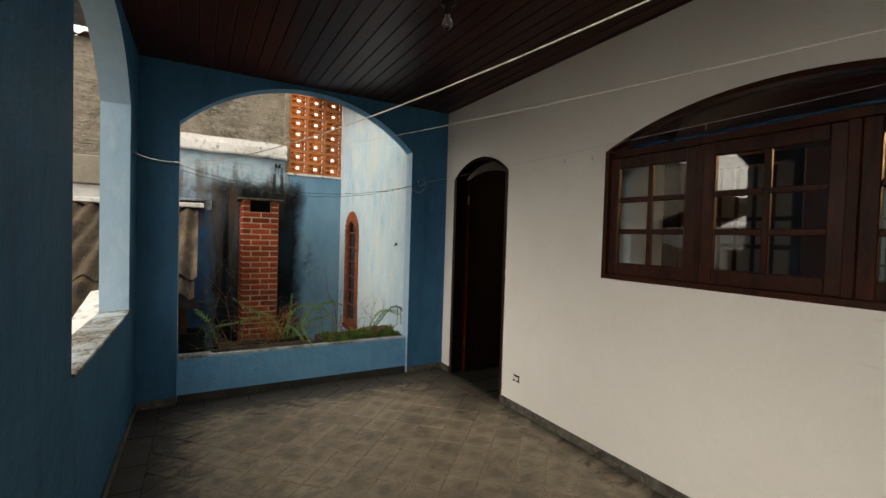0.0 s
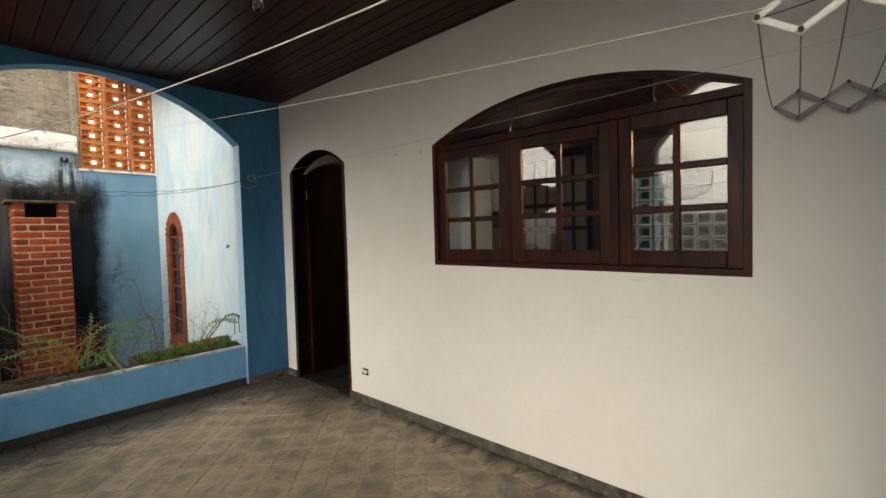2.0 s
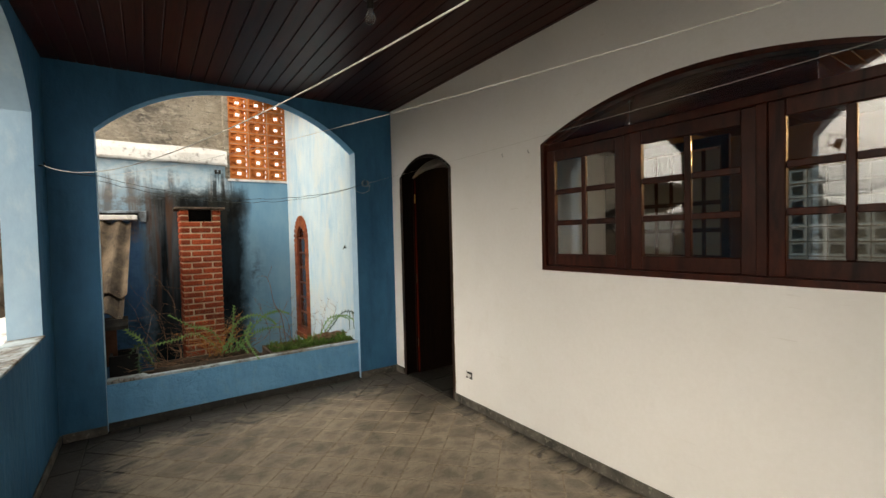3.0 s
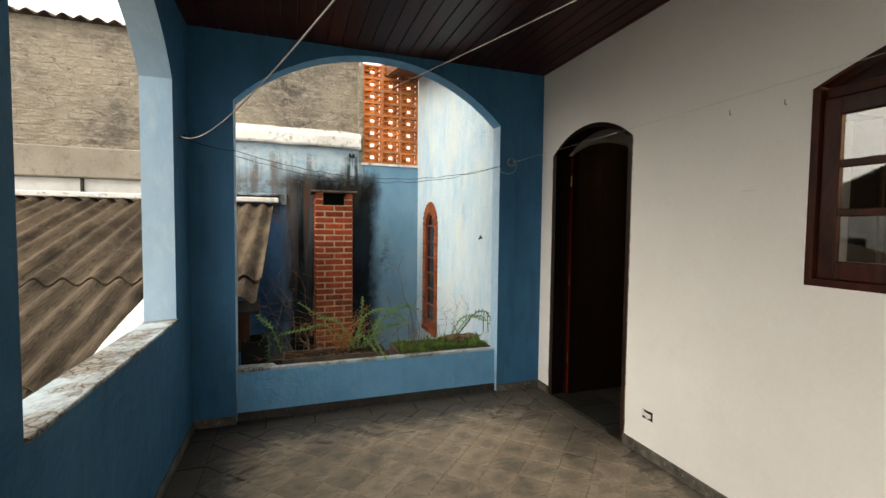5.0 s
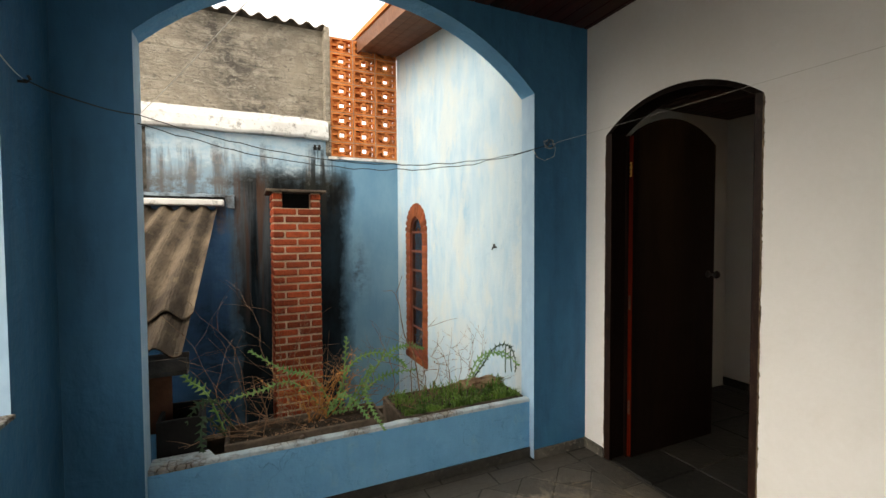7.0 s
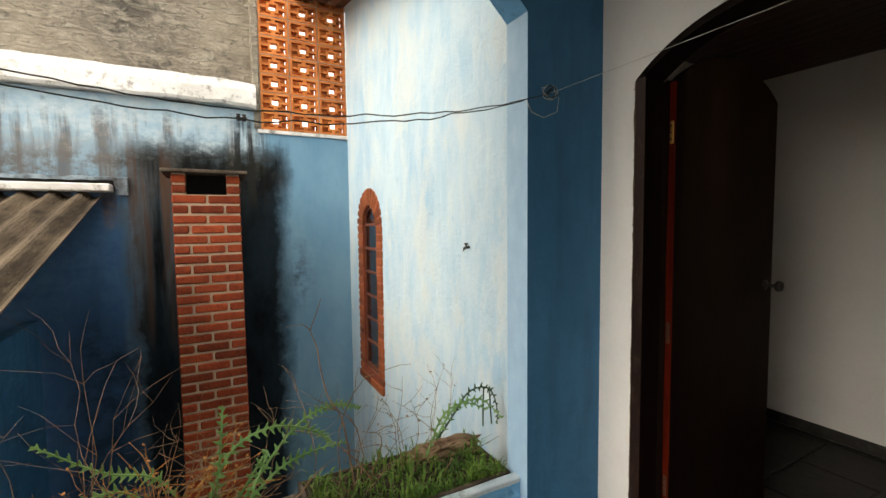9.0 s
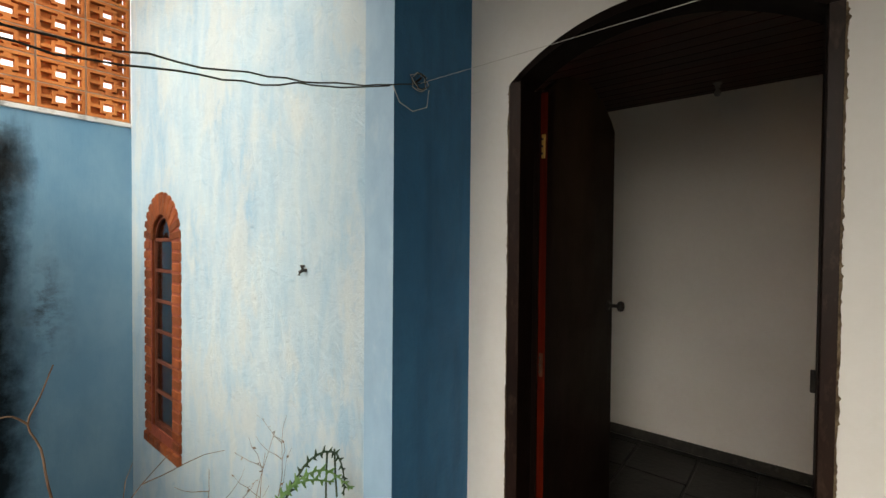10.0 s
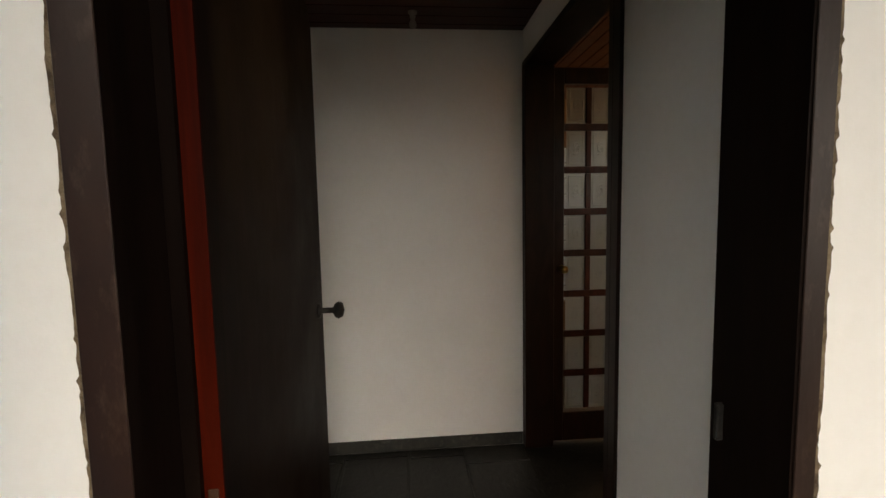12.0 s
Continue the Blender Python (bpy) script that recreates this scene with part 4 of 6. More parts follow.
bmesh.ops.transform(bm, matrix=pose(GX0, GY1 - 0.05, 1.08, 0, -90, 0), verts=bm.verts)
part("door_knob", bm, BRASS, gd, "brass knob", True)

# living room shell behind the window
tagged(part("wall_living_east", panel(-2.5, VY0 - 0.15, 7.0, 7.12, -0.1, 3.0, [(1.207, 2.654, 0.393, 2.111, 0.0)], "y"), BROWNWALL), "living room wall darkened to brown, with a glass block window", "wall", kind="structure")
tagged(part("wall_living_south", box(XRI, 7.0, -2.6, -2.5, -0.1, 3.0), BROWNWALL), "living room wall darkened to brown", "wall", kind="structure")
tagged(part("wall_living_west", box(XR, XRI, -2.5, YB - 0.15, -0.1, 3.0), BROWNWALL), "living room wall darkened to brown", "wall", kind="structure")
tagged(part("wall_hall_east", box(VX + 0.12, 7.0, VY0, VY0 + 0.1, -0.1, 3.0), INNER_WHITE), "white inner wall", "wall", kind="structure")
boards(XRI, 7.0, -2.5, VY0 - 0.15, 2.62, 0.10, LIVINGCEIL, "ceiling_living", "brown wooden board ceiling of the living room", "x")
for x, y in ((5.9, 0.55), (5.9, -0.3)):
    wl = thing("pendant_lamp", "small warm pendant lamp hanging from the ceiling", "lamp", "pendant lamps")
    part("cord", tube(bmesh.new(), [(x, y, 2.62), (x, y, 2.25)], 0.004), WIRE, wl)
    part("bulb", lathe(bmesh.new(), [(0.001, -0.06), (0.03, -0.045), (0.04, -0.01), (0.03, 0.03), (0.014, 0.06), (0.001, 0.065)], (x, y, 2.19), 12), WARM, wl, "glowing warm bulb", True)
    lm = new("bulb_light", bpy.data.lights.new("bulb_light", "POINT"))
    lm.data.energy, lm.data.color, lm.data.shadow_soft_size = 14.0, (1.0, 0.6, 0.28), 0.05
    lm.location = (x, y, 2.36)

gb = thing("window_3", "glass block window in the living room wall", "window", kind="structure")


def glass_block():
    """A moulded block: bevelled body with a raised square on the room side."""
    bm = box(0.0, 0.08, 0.0, 0.172, 0.0, 0.160, 0.010)
    add_box(bm, -0.006, 0.0005, 0.030, 0.142, 0.028, 0.132, 0.005)
    return bm


block_mesh = None
for r in range(10):
    for c in range(8):
        if block_mesh is None:
            o = part("glass_block", glass_block(), BLOCKGLASS, gb)
            block_mesh = o.data
        else:
            o = new("glass_block", block_mesh)
            o.parent = gb
        o.location = (7.02, 1.2152 + 0.1796 * c, 0.404 + 0.1707 * r)
for r in range(11):
    part("joint", box(7.03, 7.09, 1.212, 2.65, 0.3935 + 0.1707 * r, 0.4035 + 0.1707 * r), BASE, gb)
for c in range(9):
    part("joint", box(7.032, 7.088, 1.2077 + 0.1796 * c, 1.2147 + 0.1796 * c, 0.40, 2.10), BASE, gb)

# small white lamp holder on the vestibule ceiling
vl = thing("ceiling_lampholder", "small white lamp holder with bare bulb under the ceiling", "lamp")
part("holder", lathe(bmesh.new(), [(0.001, 0), (0.024, 0), (0.024, -0.008), (0.015, -0.012), (0.015, -0.03), (0.001, -0.03)], (4.62, 4.017, VZ), 14), DULLWHITE, vl, "", True)
part("bulb", lathe(bmesh.new(), [(0.008, 0.0), (0.010, -0.01), (0.019, -0.028), (0.020, -0.036), (0.014, -0.05), (0.001, -0.055)], (4.62, 4.017, VZ - 0.03), 14), DULLWHITE, vl, "", True)

# ---- yard beyond the arch ----
YW = 7.8
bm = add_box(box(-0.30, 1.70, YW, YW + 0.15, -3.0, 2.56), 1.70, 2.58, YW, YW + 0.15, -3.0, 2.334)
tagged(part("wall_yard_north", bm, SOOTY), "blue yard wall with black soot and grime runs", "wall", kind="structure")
wall_house = tagged(part("wall_house_side", panel(YFO, YW, 2.58, 2.80, -3.0, 4.2, [(6.92, 7.33, 0.05, 1.44, 0.19)], "y"), PALE), "washed pale blue house wall with a slit window", "wall", kind="structure")
tagged(part("wall_house_corner", box(2.58, XRI, YFO + 0.001, YFO + 0.02, -3.0, 3.0), PALE), "pale blue house corner", "wall", kind="structure")
tagged(part("wall_concrete", panel(-9.0, 1.72, 7.955, 8.2, -3.0, 3.92, [], "x"), CONCRETE), "rough grey rendered neighbour wall with stains", "wall", kind="structure")
bm = bmesh.new()
NL = 60
rows_l = []
for i in range(NL + 1):
    x = -0.42 + 2.11 * i / NL
    d = 0.018 * noise.noise((x * 2.2, 3.1, 0)) + 0.010 * noise.noise((x * 9, 1.7, 0))
    t = -0.03 * max(0.0, (x - 1.3) / 0.4) ** 2
    prof = [(7.954, 2.575 + d + t), (7.715, 2.565 + d + t), (7.70, 2.59 + d + t), (7.705 + 0.4 * d, 2.70), (7.73, 2.79 + 0.5 * d + t), (7.954, 2.81 + 0.4 * d + t)]
    rows_l.append([bm.verts.new((x, y, z)) for y, z in prof])
for u, v in zip(rows_l, rows_l[1:]):
    for j in range(6):
        bm.faces.new((u[j], u[(j + 1) % 6], v[(j + 1) % 6], v[j]))
bm.faces.new(rows_l[0])
bm.faces.new(rows_l[-1])
ledge = tagged(part("ledge", bm, LEDGE), "weathered white mortar ledge on the wall", "ledge", kind="structure")
tagged(part("wall_post", box(1.672, 1.731, 7.79, 7.98, 2.37, 3.92, 0.006), CONCRETE), "rough grey rendered post beside the block screen", "post", kind="structure")
ground = tagged(part("ground", box(-60, 60, -60, 90, -3.2, -3.0), YARD), "dusty yard ground", "ground", kind="structure")

# screen of hollow terracotta blocks
screen = thing("block_screen", "orange terracotta breeze-block screen on the yard wall", "block screen")
SX0, SZ0, SW, SH, SD = 1.735, 2.375, 0.28, 0.180, 0.075


def breeze_block():
    """A terracotta block: deep rim, stepped cross and a square hole right through."""
    bm = bmesh.new()
    w, h = SW - 0.012, SH - 0.010
    t, d = 0.020, 0.05
    add_box(bm, 0, w, 0, SD, 0, t)
    add_box(bm, 0, w, 0, SD, h - t, h)
    add_box(bm, 0, t, 0, SD, t, h - t)
    add_box(bm, w - t, w, 0, SD, t, h - t)
    cx, cz, a, b, q, r = w * 0.5, h * 0.5, 0.054, 0.047, 0.033, 0.028
    y0, y1 = SD - 0.03, SD - 0.004
    add_box(bm, t, cx - q, y0, y1, t, h - t)
    add_box(bm, cx + q, w - t - 0.012, y0, y1, t, h - t)
    add_box(bm, cx - q, cx + q, y0, y1, t, cz - r)
    add_box(bm, cx - q, cx + q, y0, y1, cz + r, h - t)
    for x0, x1, z0, z1 in ((cx - a, cx + a, cz - b, cz - r), (cx - a, cx + a, cz + r, cz + b), (cx - a, cx - q, cz - r, cz + r), (cx + q, cx + a, cz - r, cz + r), (t, cx - a, cz - 0.012, cz + 0.012), (cx + a, w - t, cz - 0.012, cz + 0.012), (cx - 0.02, cx + 0.02, t, cz - b), (cx - 0.02, cx + 0.02, cz + b, h - t)):
        add_box(bm, x0, x1, 0.004, y0, z0, z1)
    return bm


proto = part("block", breeze_block(), ORANGE, screen)
proto.location = (SX0 + 0.006, YW + 0.006, SZ0 + 0.005)
for r in range(8):
    for c in range(3):
        if r or c:
            o = new("block", proto.data)
            o.parent = screen
            o.location = (SX0 + 0.006 + c * SW, YW + 0.006, SZ0 + 0.005 + r * SH)
for r in range(9):
    part("mortar_bed", box(SX0, SX0 + 3 * SW, YW + 0.012, YW + 0.076, SZ0 + r * SH - 0.005, SZ0 + r * SH + 0.005), SCREENMORTAR, screen)
for c in range(4):
    part("mortar_joint", box(SX0 + c * SW - 0.006, SX0 + c * SW + 0.006, YW + 0.014, YW + 0.074, SZ0, SZ0 + 8 * SH), SCREENMORTAR, screen)
part("footing", box(1.702, 2.578, YW - 0.02, YW + 0.14, 2.335, 2.369, 0.004), LEDGE, screen, "whitewashed footing strip")

# eave over the house wall
eave = thing("eave", "brown wooden eave boards with rafter ends", "eave", kind="structure")


def sloped(x0, x1, y0, y1, z_of, thick, drop=0.0):
    bm = bmesh.new()
    v = [bm.verts.new((x, y, z_of(y) + dz + drop)) for dz in (0, thick) for x, y in ((x0, y0), (x1, y0), (x1, y1), (x0, y1))]
    for f in ((0, 1, 2, 3), (4, 5, 6, 7), (0, 1, 5, 4), (1, 2, 6, 5), (2, 3, 7, 6), (3, 0, 4, 7)):
        bm.faces.new([v[i] for i in f])
    return bm


ez = lambda y: 3.70 + 0.175 * (y - 7.8)
for k in range(7):
    part("board", sloped(2.10 + 0.1 * k, 2.195 + 0.1 * k, 4.9, 8.0, ez, 0.02), SOFFIT, eave)
part("fascia", sloped(2.07, 2.099, 4.9, 8.0, ez, 0.16, -0.03), SOFFIT, eave)
part("roof_cover", sloped(2.05, 3.2, 4.8, 8.1, ez, 0.05, 0.14), ORANGE, eave, "terracotta roof edge")

# brick chimney
chimney = thing("chimney", "red brick barbecue chimney against the yard wall", "chimney")
CX0, CX1, CY, CZ, CH = 1.012, 1.497, 7.07, 1.855, 0.0775
part("core", box(CX0 + 0.014, CX1 - 0.014, CY + 0.010, CY + 0.46, -3.0, CZ - 0.165), MORTAR, chimney)
part("core", box(CX0 + 0.014, CX0 + 0.10, CY + 0.010, CY + 0.46, CZ - 0.165, CZ - 0.004), MORTAR, chimney)
part("core", box(CX1 - 0.10, CX1 - 0.014, CY + 0.010, CY + 0.46, CZ - 0.165, CZ - 0.004), MORTAR, chimney)
part("flue", box(CX0 + 0.10, CX1 - 0.10, CY + 0.20, CY + 0.22, CZ - 0.17, CZ - 0.004), BLACK, chimney, "soot-black flue opening")
part("cap", box(CX0 - 0.055, CX1 + 0.045, CY - 0.06, CY + 0.52, CZ - 0.003, CZ + 0.022, 0.004), BOXMAT, chimney, "thin grey cement cap")
rng = random.Random(4)
brick_mesh = {}


def brick_of(length, depth, height, mat, key):
    if key not in brick_mesh:
        o = part("brick", box(-length / 2, length / 2, 0, depth, 0, height, 0.008), mat, chimney)
        brick_mesh[key] = o.data
        return o
    o = new("brick", brick_mesh[key])
    o.parent = chimney
    return o


W = CX1 - CX0
for r in range(36):
    z = CZ - (r + 1) * CH
    rows = [(0.0, 0.5), (0.5, 1.0)] if r % 2 == 0 else [(0.0, 0.25), (0.25, 0.75), (0.75, 1.0)]
    if r < 2:
        rows = [(0.0, 0.23), (0.77, 1.0)]
    for a, b in rows:
        o = brick_of((b - a) * W - 0.017, 0.09, CH - 0.017, BRICK, (round(b - a, 2), "f"))
        o.location = (CX0 + (a + b) / 2 * W, CY - 0.002 + rng.uniform(-0.003, 0.003), z)
        o.rotation_euler = (0, rng.uniform(-0.008, 0.008), 0)
    for side in (0, 1):
        for y0, y1 in (((0.10, 0.30), (0.30, 0.46)) if r % 2 else ((0.10, 0.22), (0.22, 0.46))):
            o = brick_of(y1 - y0 - 0.012, 0.05, CH - 0.013, BRICK, (round(y1 - y0, 2), "s"))
            o.location = ((CX0 + rng.uniform(0, 0.003)) if side == 0 else (CX1 - rng.uniform(0, 0.003)), CY + (y0 + y1) / 2, z)
            o.rotation_euler = (0, 0, radians(-90 if side == 0 else 90))

# slit window with brick surround
slit = thing("window_2", "tall slit window with red brick surround", "window", kind="structure")
SY0, SY1, SB, SS = 6.79, 7.46, -0.08, 1.44
ins, ine = 6.92, 7.35
part("frame", arch_frame(ins, ine, 0.05, 1.44, 0.19, 0.04, 2.592, 2.622, "y", 14, True), SLITWOOD, slit)
for i in range(1, 7):
    z = 0.09 + 1.35 * i / 6
    part("glazing_bar", box(2.594, 2.62, ins + 0.041, ine - 0.041, z - 0.012, z + 0.012, 0.003), SLITWOOD, slit)
for i in range(6):
    z = 0.09 + 1.35 * i / 6
    part("pane", box(2.605, 2.609, ins + 0.04, ine - 0.04, z + 0.012, z + 1.35 / 6 - 0.012), SLITGLASS, slit)
part("pane", arch_frame(ins + 0.041, ine - 0.041, 1.45, 1.452, 0.15, 0.12, 2.605, 2.609, "y", 12), SLITGLASS, slit)
# black sheet paints in the darkness behind the panes
part("backing", box(2.802, 2.82, ins - 0.05, ine + 0.05, 0.0, 1.7), BLACK, slit, "black sheet standing in for the unlit room")
nrow = 20
part("mortar", arch_frame(SY0 + 0.012, SY1 - 0.012, SB + 0.02, SS, 0.325, 0.125, 2.570, 2.579, "y", 14, True), SOOTBRICK, slit)
side_brick = None
for k in range(nrow):
    z = SB + 0.08 + (SS - SB - 0.08) * k / nrow
    for y0, y1 in ((SY0 + rng.uniform(-0.008, 0.008), ins + 0.008), (ine - 0.008, SY1 + rng.uniform(-0.008, 0.008))):
        if side_brick is None:
            ob = part("brick", box(-0.016, 0.03, -0.0665, 0.0665, 0, 0.065, 0.010), SLITBRICK, slit)
            side_brick = ob.data
        else:
            ob = new("brick", side_brick)
            ob.parent = slit
        ob.location = (2.58, (y0 + y1) / 2, z)
na = 13
yc, ri = (ins + ine) / 2, (ine - ins) / 2
for k in range(na):
    a = math.pi * (k + 0.5) / na
    bm = box(-0.016, 0.03, -0.040, 0.125, -0.028, 0.028, 0.008)
    bmesh.ops.transform(bm, matrix=Matrix.Translation((2.58, yc + math.cos(a) * ri, SS + math.sin(a) * ri * 1.0)) @ Matrix.Rotation(a, 4, "X"), verts=bm.verts)
    part("brick", bm, SLITBRICK, slit)
for k in range(6):
    y = SY0 + (SY1 - SY0) * (k + 0.5) / 6
    part("brick", box(2.552, 2.60, y - 0.05, y + 0.05, SB, SB + 0.07, 0.006), SLITBRICK, slit)

reveals(wall_house, 0, SLITBRICK)

# tap on the house wall
tap = thing("garden_tap", "small dark garden tap on the pale wall", "tap")
part("spout", tube(bmesh.new(), [(2.58, 5.354, 1.312), (2.56, 5.354, 1.312), (2.545, 5.354, 1.305), (2.542, 5.354, 1.29)], 0.008, 8), IRON, tap, "", True)
part("handle", tube(bmesh.new(), [(2.56, 5.342, 1.332), (2.56, 5.366, 1.332)], 0.006, 6), IRON, tap)
part("stem", tube(bmesh.new(), [(2.56, 5.354, 1.312), (2.56, 5.354, 1.332)], 0.006, 6), IRON, tap)

# ---- fibre cement roofs ----
RB, R0 = 0.297, 0.84 - 0.297 * 4.9
rz = lambda y: R0 + RB * y


def sheet(x0, x1, y0, y1, lift, pitch=0.177):
    """One corrugated sheet with thickness, lying on the slope."""
    bm = bmesh.new()
    n = int((x1 - x0) / pitch * 10)
    top, bot = [], []
    for yy in (y0, y1):
        for off, store in ((0.0, top), (-0.008, bot)):
            store.append([bm.verts.new((x0 + (x1 - x0) * i / n, yy, rz(yy) + lift + off + 0.029 * math.cos(2 * math.pi * (x0 + (x1 - x0) * i / n) / pitch))) for i in range(n + 1)])
    for i in range(n):
        bm.faces.new((top[0][i], top[0][i + 1], top[1][i + 1], top[1][i]))
        bm.faces.new((bot[0][i + 1], bot[0][i], bot[1][i], bot[1][i + 1]))
        bm.faces.new((top[0][i + 1], top[0][i], bot[0][i], bot[0][i + 1]))
        bm.faces.new((top[1][i], top[1][i + 1], bot[1][i + 1], bot[1][i]))
    for i in (0, n):
        bm.faces.new((top[0][i], top[1][i], bot[1][i], bot[0][i]))
    return bm


shed = thing("shed_roof", "weathered corrugated fibre cement roof below the veranda", "roof")
part("sheet", sheet(-0.24, 0.49, 5.25, 7.76, 0.03), FIBRO, shed, "", False)
part("sheet", sheet(-0.10, 0.47, 4.9, 5.45, 0.0), FIBRO, shed)
for c in range(5):
    x1 = -0.12 - 1.06 * c
    part("sheet", sheet(x1 - 1.10, x1, 5.25, 7.76, 0.04 + 0.004 * (c % 2)), FIBRO, shed)
    part("sheet", sheet(x1 - 1.10, x1, 3.95, 5.42, 0.02 + 0.004 * (c % 2)), FIBRO, shed)
    part("sheet", sheet(x1 - 1.10, x1, 2.4, 4.12, 0.0 + 0.004 * (c % 2)), FIBRO, shed)
    part("sheet", sheet(x1 - 1.10, x1, 0.6, 2.55, -0.02 + 0.004 * (c % 2)), FIBRO, shed)
tagged(part("shed_wall_end", box(-0.08, 0.02, 5.0, 7.79, -3.0, 0.70), BLUE), "shaded blue shed wall under the roof", "wall", kind="structure")
bm = bmesh.new()
prof = [(0.0, 0.05), (0.006, -0.01), (0.03, -0.04), (0.08, -0.04), (0.105, -0.01), (0.11, 0.055), (0.105, 0.055), (0.10, -0.008), (0.078, -0.034), (0.032, -0.034), (0.012, -0.008), (0.006, 0.05)]
ends = [[bm.verts.new((x, 4.83 + a, 0.77 + b)) for a, b in prof] for x in (-0.1, 0.50)]
for i in range(len(prof)):
    j = (i + 1) % len(prof)
    bm.faces.new((ends[0][i], ends[0][j], ends[1][j], ends[1][i]))
for e in ends:
    bm.faces.new(e)
part("gutter", bm, OLDTIN, shed, "dark rusty metal gutter")
part("hanging_tin", box(0.28, 0.42, 4.95, 4.956, 0.42, 0.735, 0.002), RUSTTIN, shed, "brown rusty tin hanging under the gutter")
flash = thing("flashing", "whitewashed mortar flashing along the shed roof", "flashing", kind="structure")
part("strip", box(-9.0, 0.56, 7.62, 7.79, 1.735, 1.80, 0.01), LEDGE, flash)
bm = bmesh.new()
fl = lambda y: min(0.72 + 0.30 * (y - 3.81), 0.775 + 0.195 * (y - 3.99)) + 0.006 * noise.noise((y * 5, 0, 0))
for i in range(10):
    ya, yb = 3.3 + 0.145 * i, 3.3 + 0.145 * (i + 1)
    for x0, x1, d0, d1 in ((XLO - 0.001, -0.15, 0.02, 0.012), (-0.15, -0.215, 0.012, 0.0), (-0.215, -0.225, 0.0, -0.20)):
        bm.faces.new([bm.verts.new(p) for p in ((x0, ya, fl(ya) + d0), (x0, yb, fl(yb) + d0), (x1, yb, fl(yb) + d1), (x1, ya, fl(ya) + d1))])
bmesh.ops.remove_doubles(bm, verts=bm.verts, dist=0.0005)
bmesh.ops.solidify(bm, geom=bm.faces[:], thickness=0.015)
part("strip", bm, LEDGE, flash, "slanted whitewashed fillet against the parapet")
bm = bmesh.new()
rows_f = []
for i in range(41):
    x = -0.29 + 0.95 * i / 40
    top = 1.872 + 0.014 * noise.noise((x * 7, 0.3, 0)) + 0.008 * noise.noise((x * 23, 1.3, 0))
    bot = (1.836 if x < 0.57 else 1.72) + 0.010 * noise.noise((x * 11, 4.3, 0))
    rows_f.append([bm.verts.new(p) for p in ((x, 7.799, bot), (x, 7.745, bot), (x, 7.74, top - 0.01), (x, 7.799, top))])
for u, v in zip(rows_f, rows_f[1:]):
    for j in range(4):
        bm.faces.new((u[j], u[(j + 1) % 4], v[(j + 1) % 4], v[j]))
bm.faces.new(rows_f[0])
bm.faces.new(rows_f[-1])
part("plaster", bm, GRIMYBLUE, flash, "ragged stained pale blue plaster edge")
# solid black strip, painting the shade inside the joint
part("gap", box(-0.29, 0.565, 7.765, 7.798, 1.801, 1.835), BLACK, flash, "black strip for the shade in the open joint")
tagged(part("band", box(-9.0, -0.31, 7.90, 7.953, 1.80, 1.98), PVC), "pale grey glazed band under the rendered wall", "wall band", kind="structure")
SMOOTH = mottled("smooth_grey_plaster", (0.24, 0.215, 0.175), (0.32, 0.29, 0.24), 2.0, 0.9, 30, 0.3, c3=(0.17, 0.15, 0.12))
tagged(part("wall_beam", box(-9.0, -0.44, 7.80, 7.954, 1.985, 2.36, 0.015), SMOOTH), "smooth grey plastered beam under the rough wall", "wall", kind="structure")
for x in (-1.75, -3.1, -4.5):
    tagged(part("band_post", box(x, x + 0.03, 7.86, 7.899, 1.80, 1.984, 0.003), IRON), "thin dark post in the glazed band", "post", kind="structure")
GRIMY = mottled("grimy_old_plaster", (0.025, 0.022, 0.018), (0.20, 0.18, 0.15), 7, 0.95, 40, 0.8, c3=(0.015, 0.013, 0.011))
part_post = thing("downpipe", "short grey drain pipe at the wall", "pipe")
bm = bmesh.new()
rows_p = []
for i in range(25):
    z = 1.80 + 0.76 * i / 24
    w0, w1 = 0.030 + 0.010 * noise.noise((z * 9, 0.2, 0)), 0.030 + 0.012 * noise.noise((z * 8, 3.2, 0))
    rows_p.append([bm.verts.new((-0.235 + u, y, z)) for u, y in ((-w0, 7.795), (-0.7 * w0, 7.755), (0.7 * w1, 7.75), (w1, 7.795))])
for u, v in zip(rows_p, rows_p[1:]):
    for j in range(4):
        bm.faces.new((u[j], u[(j + 1) % 4], v[(j + 1) % 4], v[j]))
bm.faces.new(rows_p[0])
bm.faces.new(rows_p[-1])
part("pipe", bm, LEDGE, part_post, "whitewashed pipe with ragged mortar edges", True)
part("dark_tone", box(-0.196, -0.160, 7.792, 7.798, 1.90, 2.55), GRIMY, part_post, "black line beside the pipe")

tagged(part("wall_patch", box(-0.438, -0.302, 7.81, 7.90, 1.80, 2.57, 0.004), GRIMY), "grimy black-stained plaster beside the drain pipe", "wall", kind="structure")
rim = thing("roof_edge", "dark corrugated sheet edge along the rendered wall", "roof edge", kind="structure")
bm = bmesh.new()
n = 420
rowsv = []
for yy, zz in ((7.86, 3.93), (8.3, 4.02)):
    for off in (0.0, 0.012):
        rowsv.append([bm.verts.new((-9.0 + 10.7 * i / n, yy, zz + off + 0.028 * math.sin(2 * math.pi * 10.7 * i / n / 0.177))) for i in range(n + 1)])
for a, b in ((0, 2), (1, 3), (0, 1), (2, 3)):
    for i in range(n):
        bm.faces.new((rowsv[a][i], rowsv[a][i + 1], rowsv[b][i + 1], rowsv[b][i]))
part("sheet", bm, FIBRO, rim)

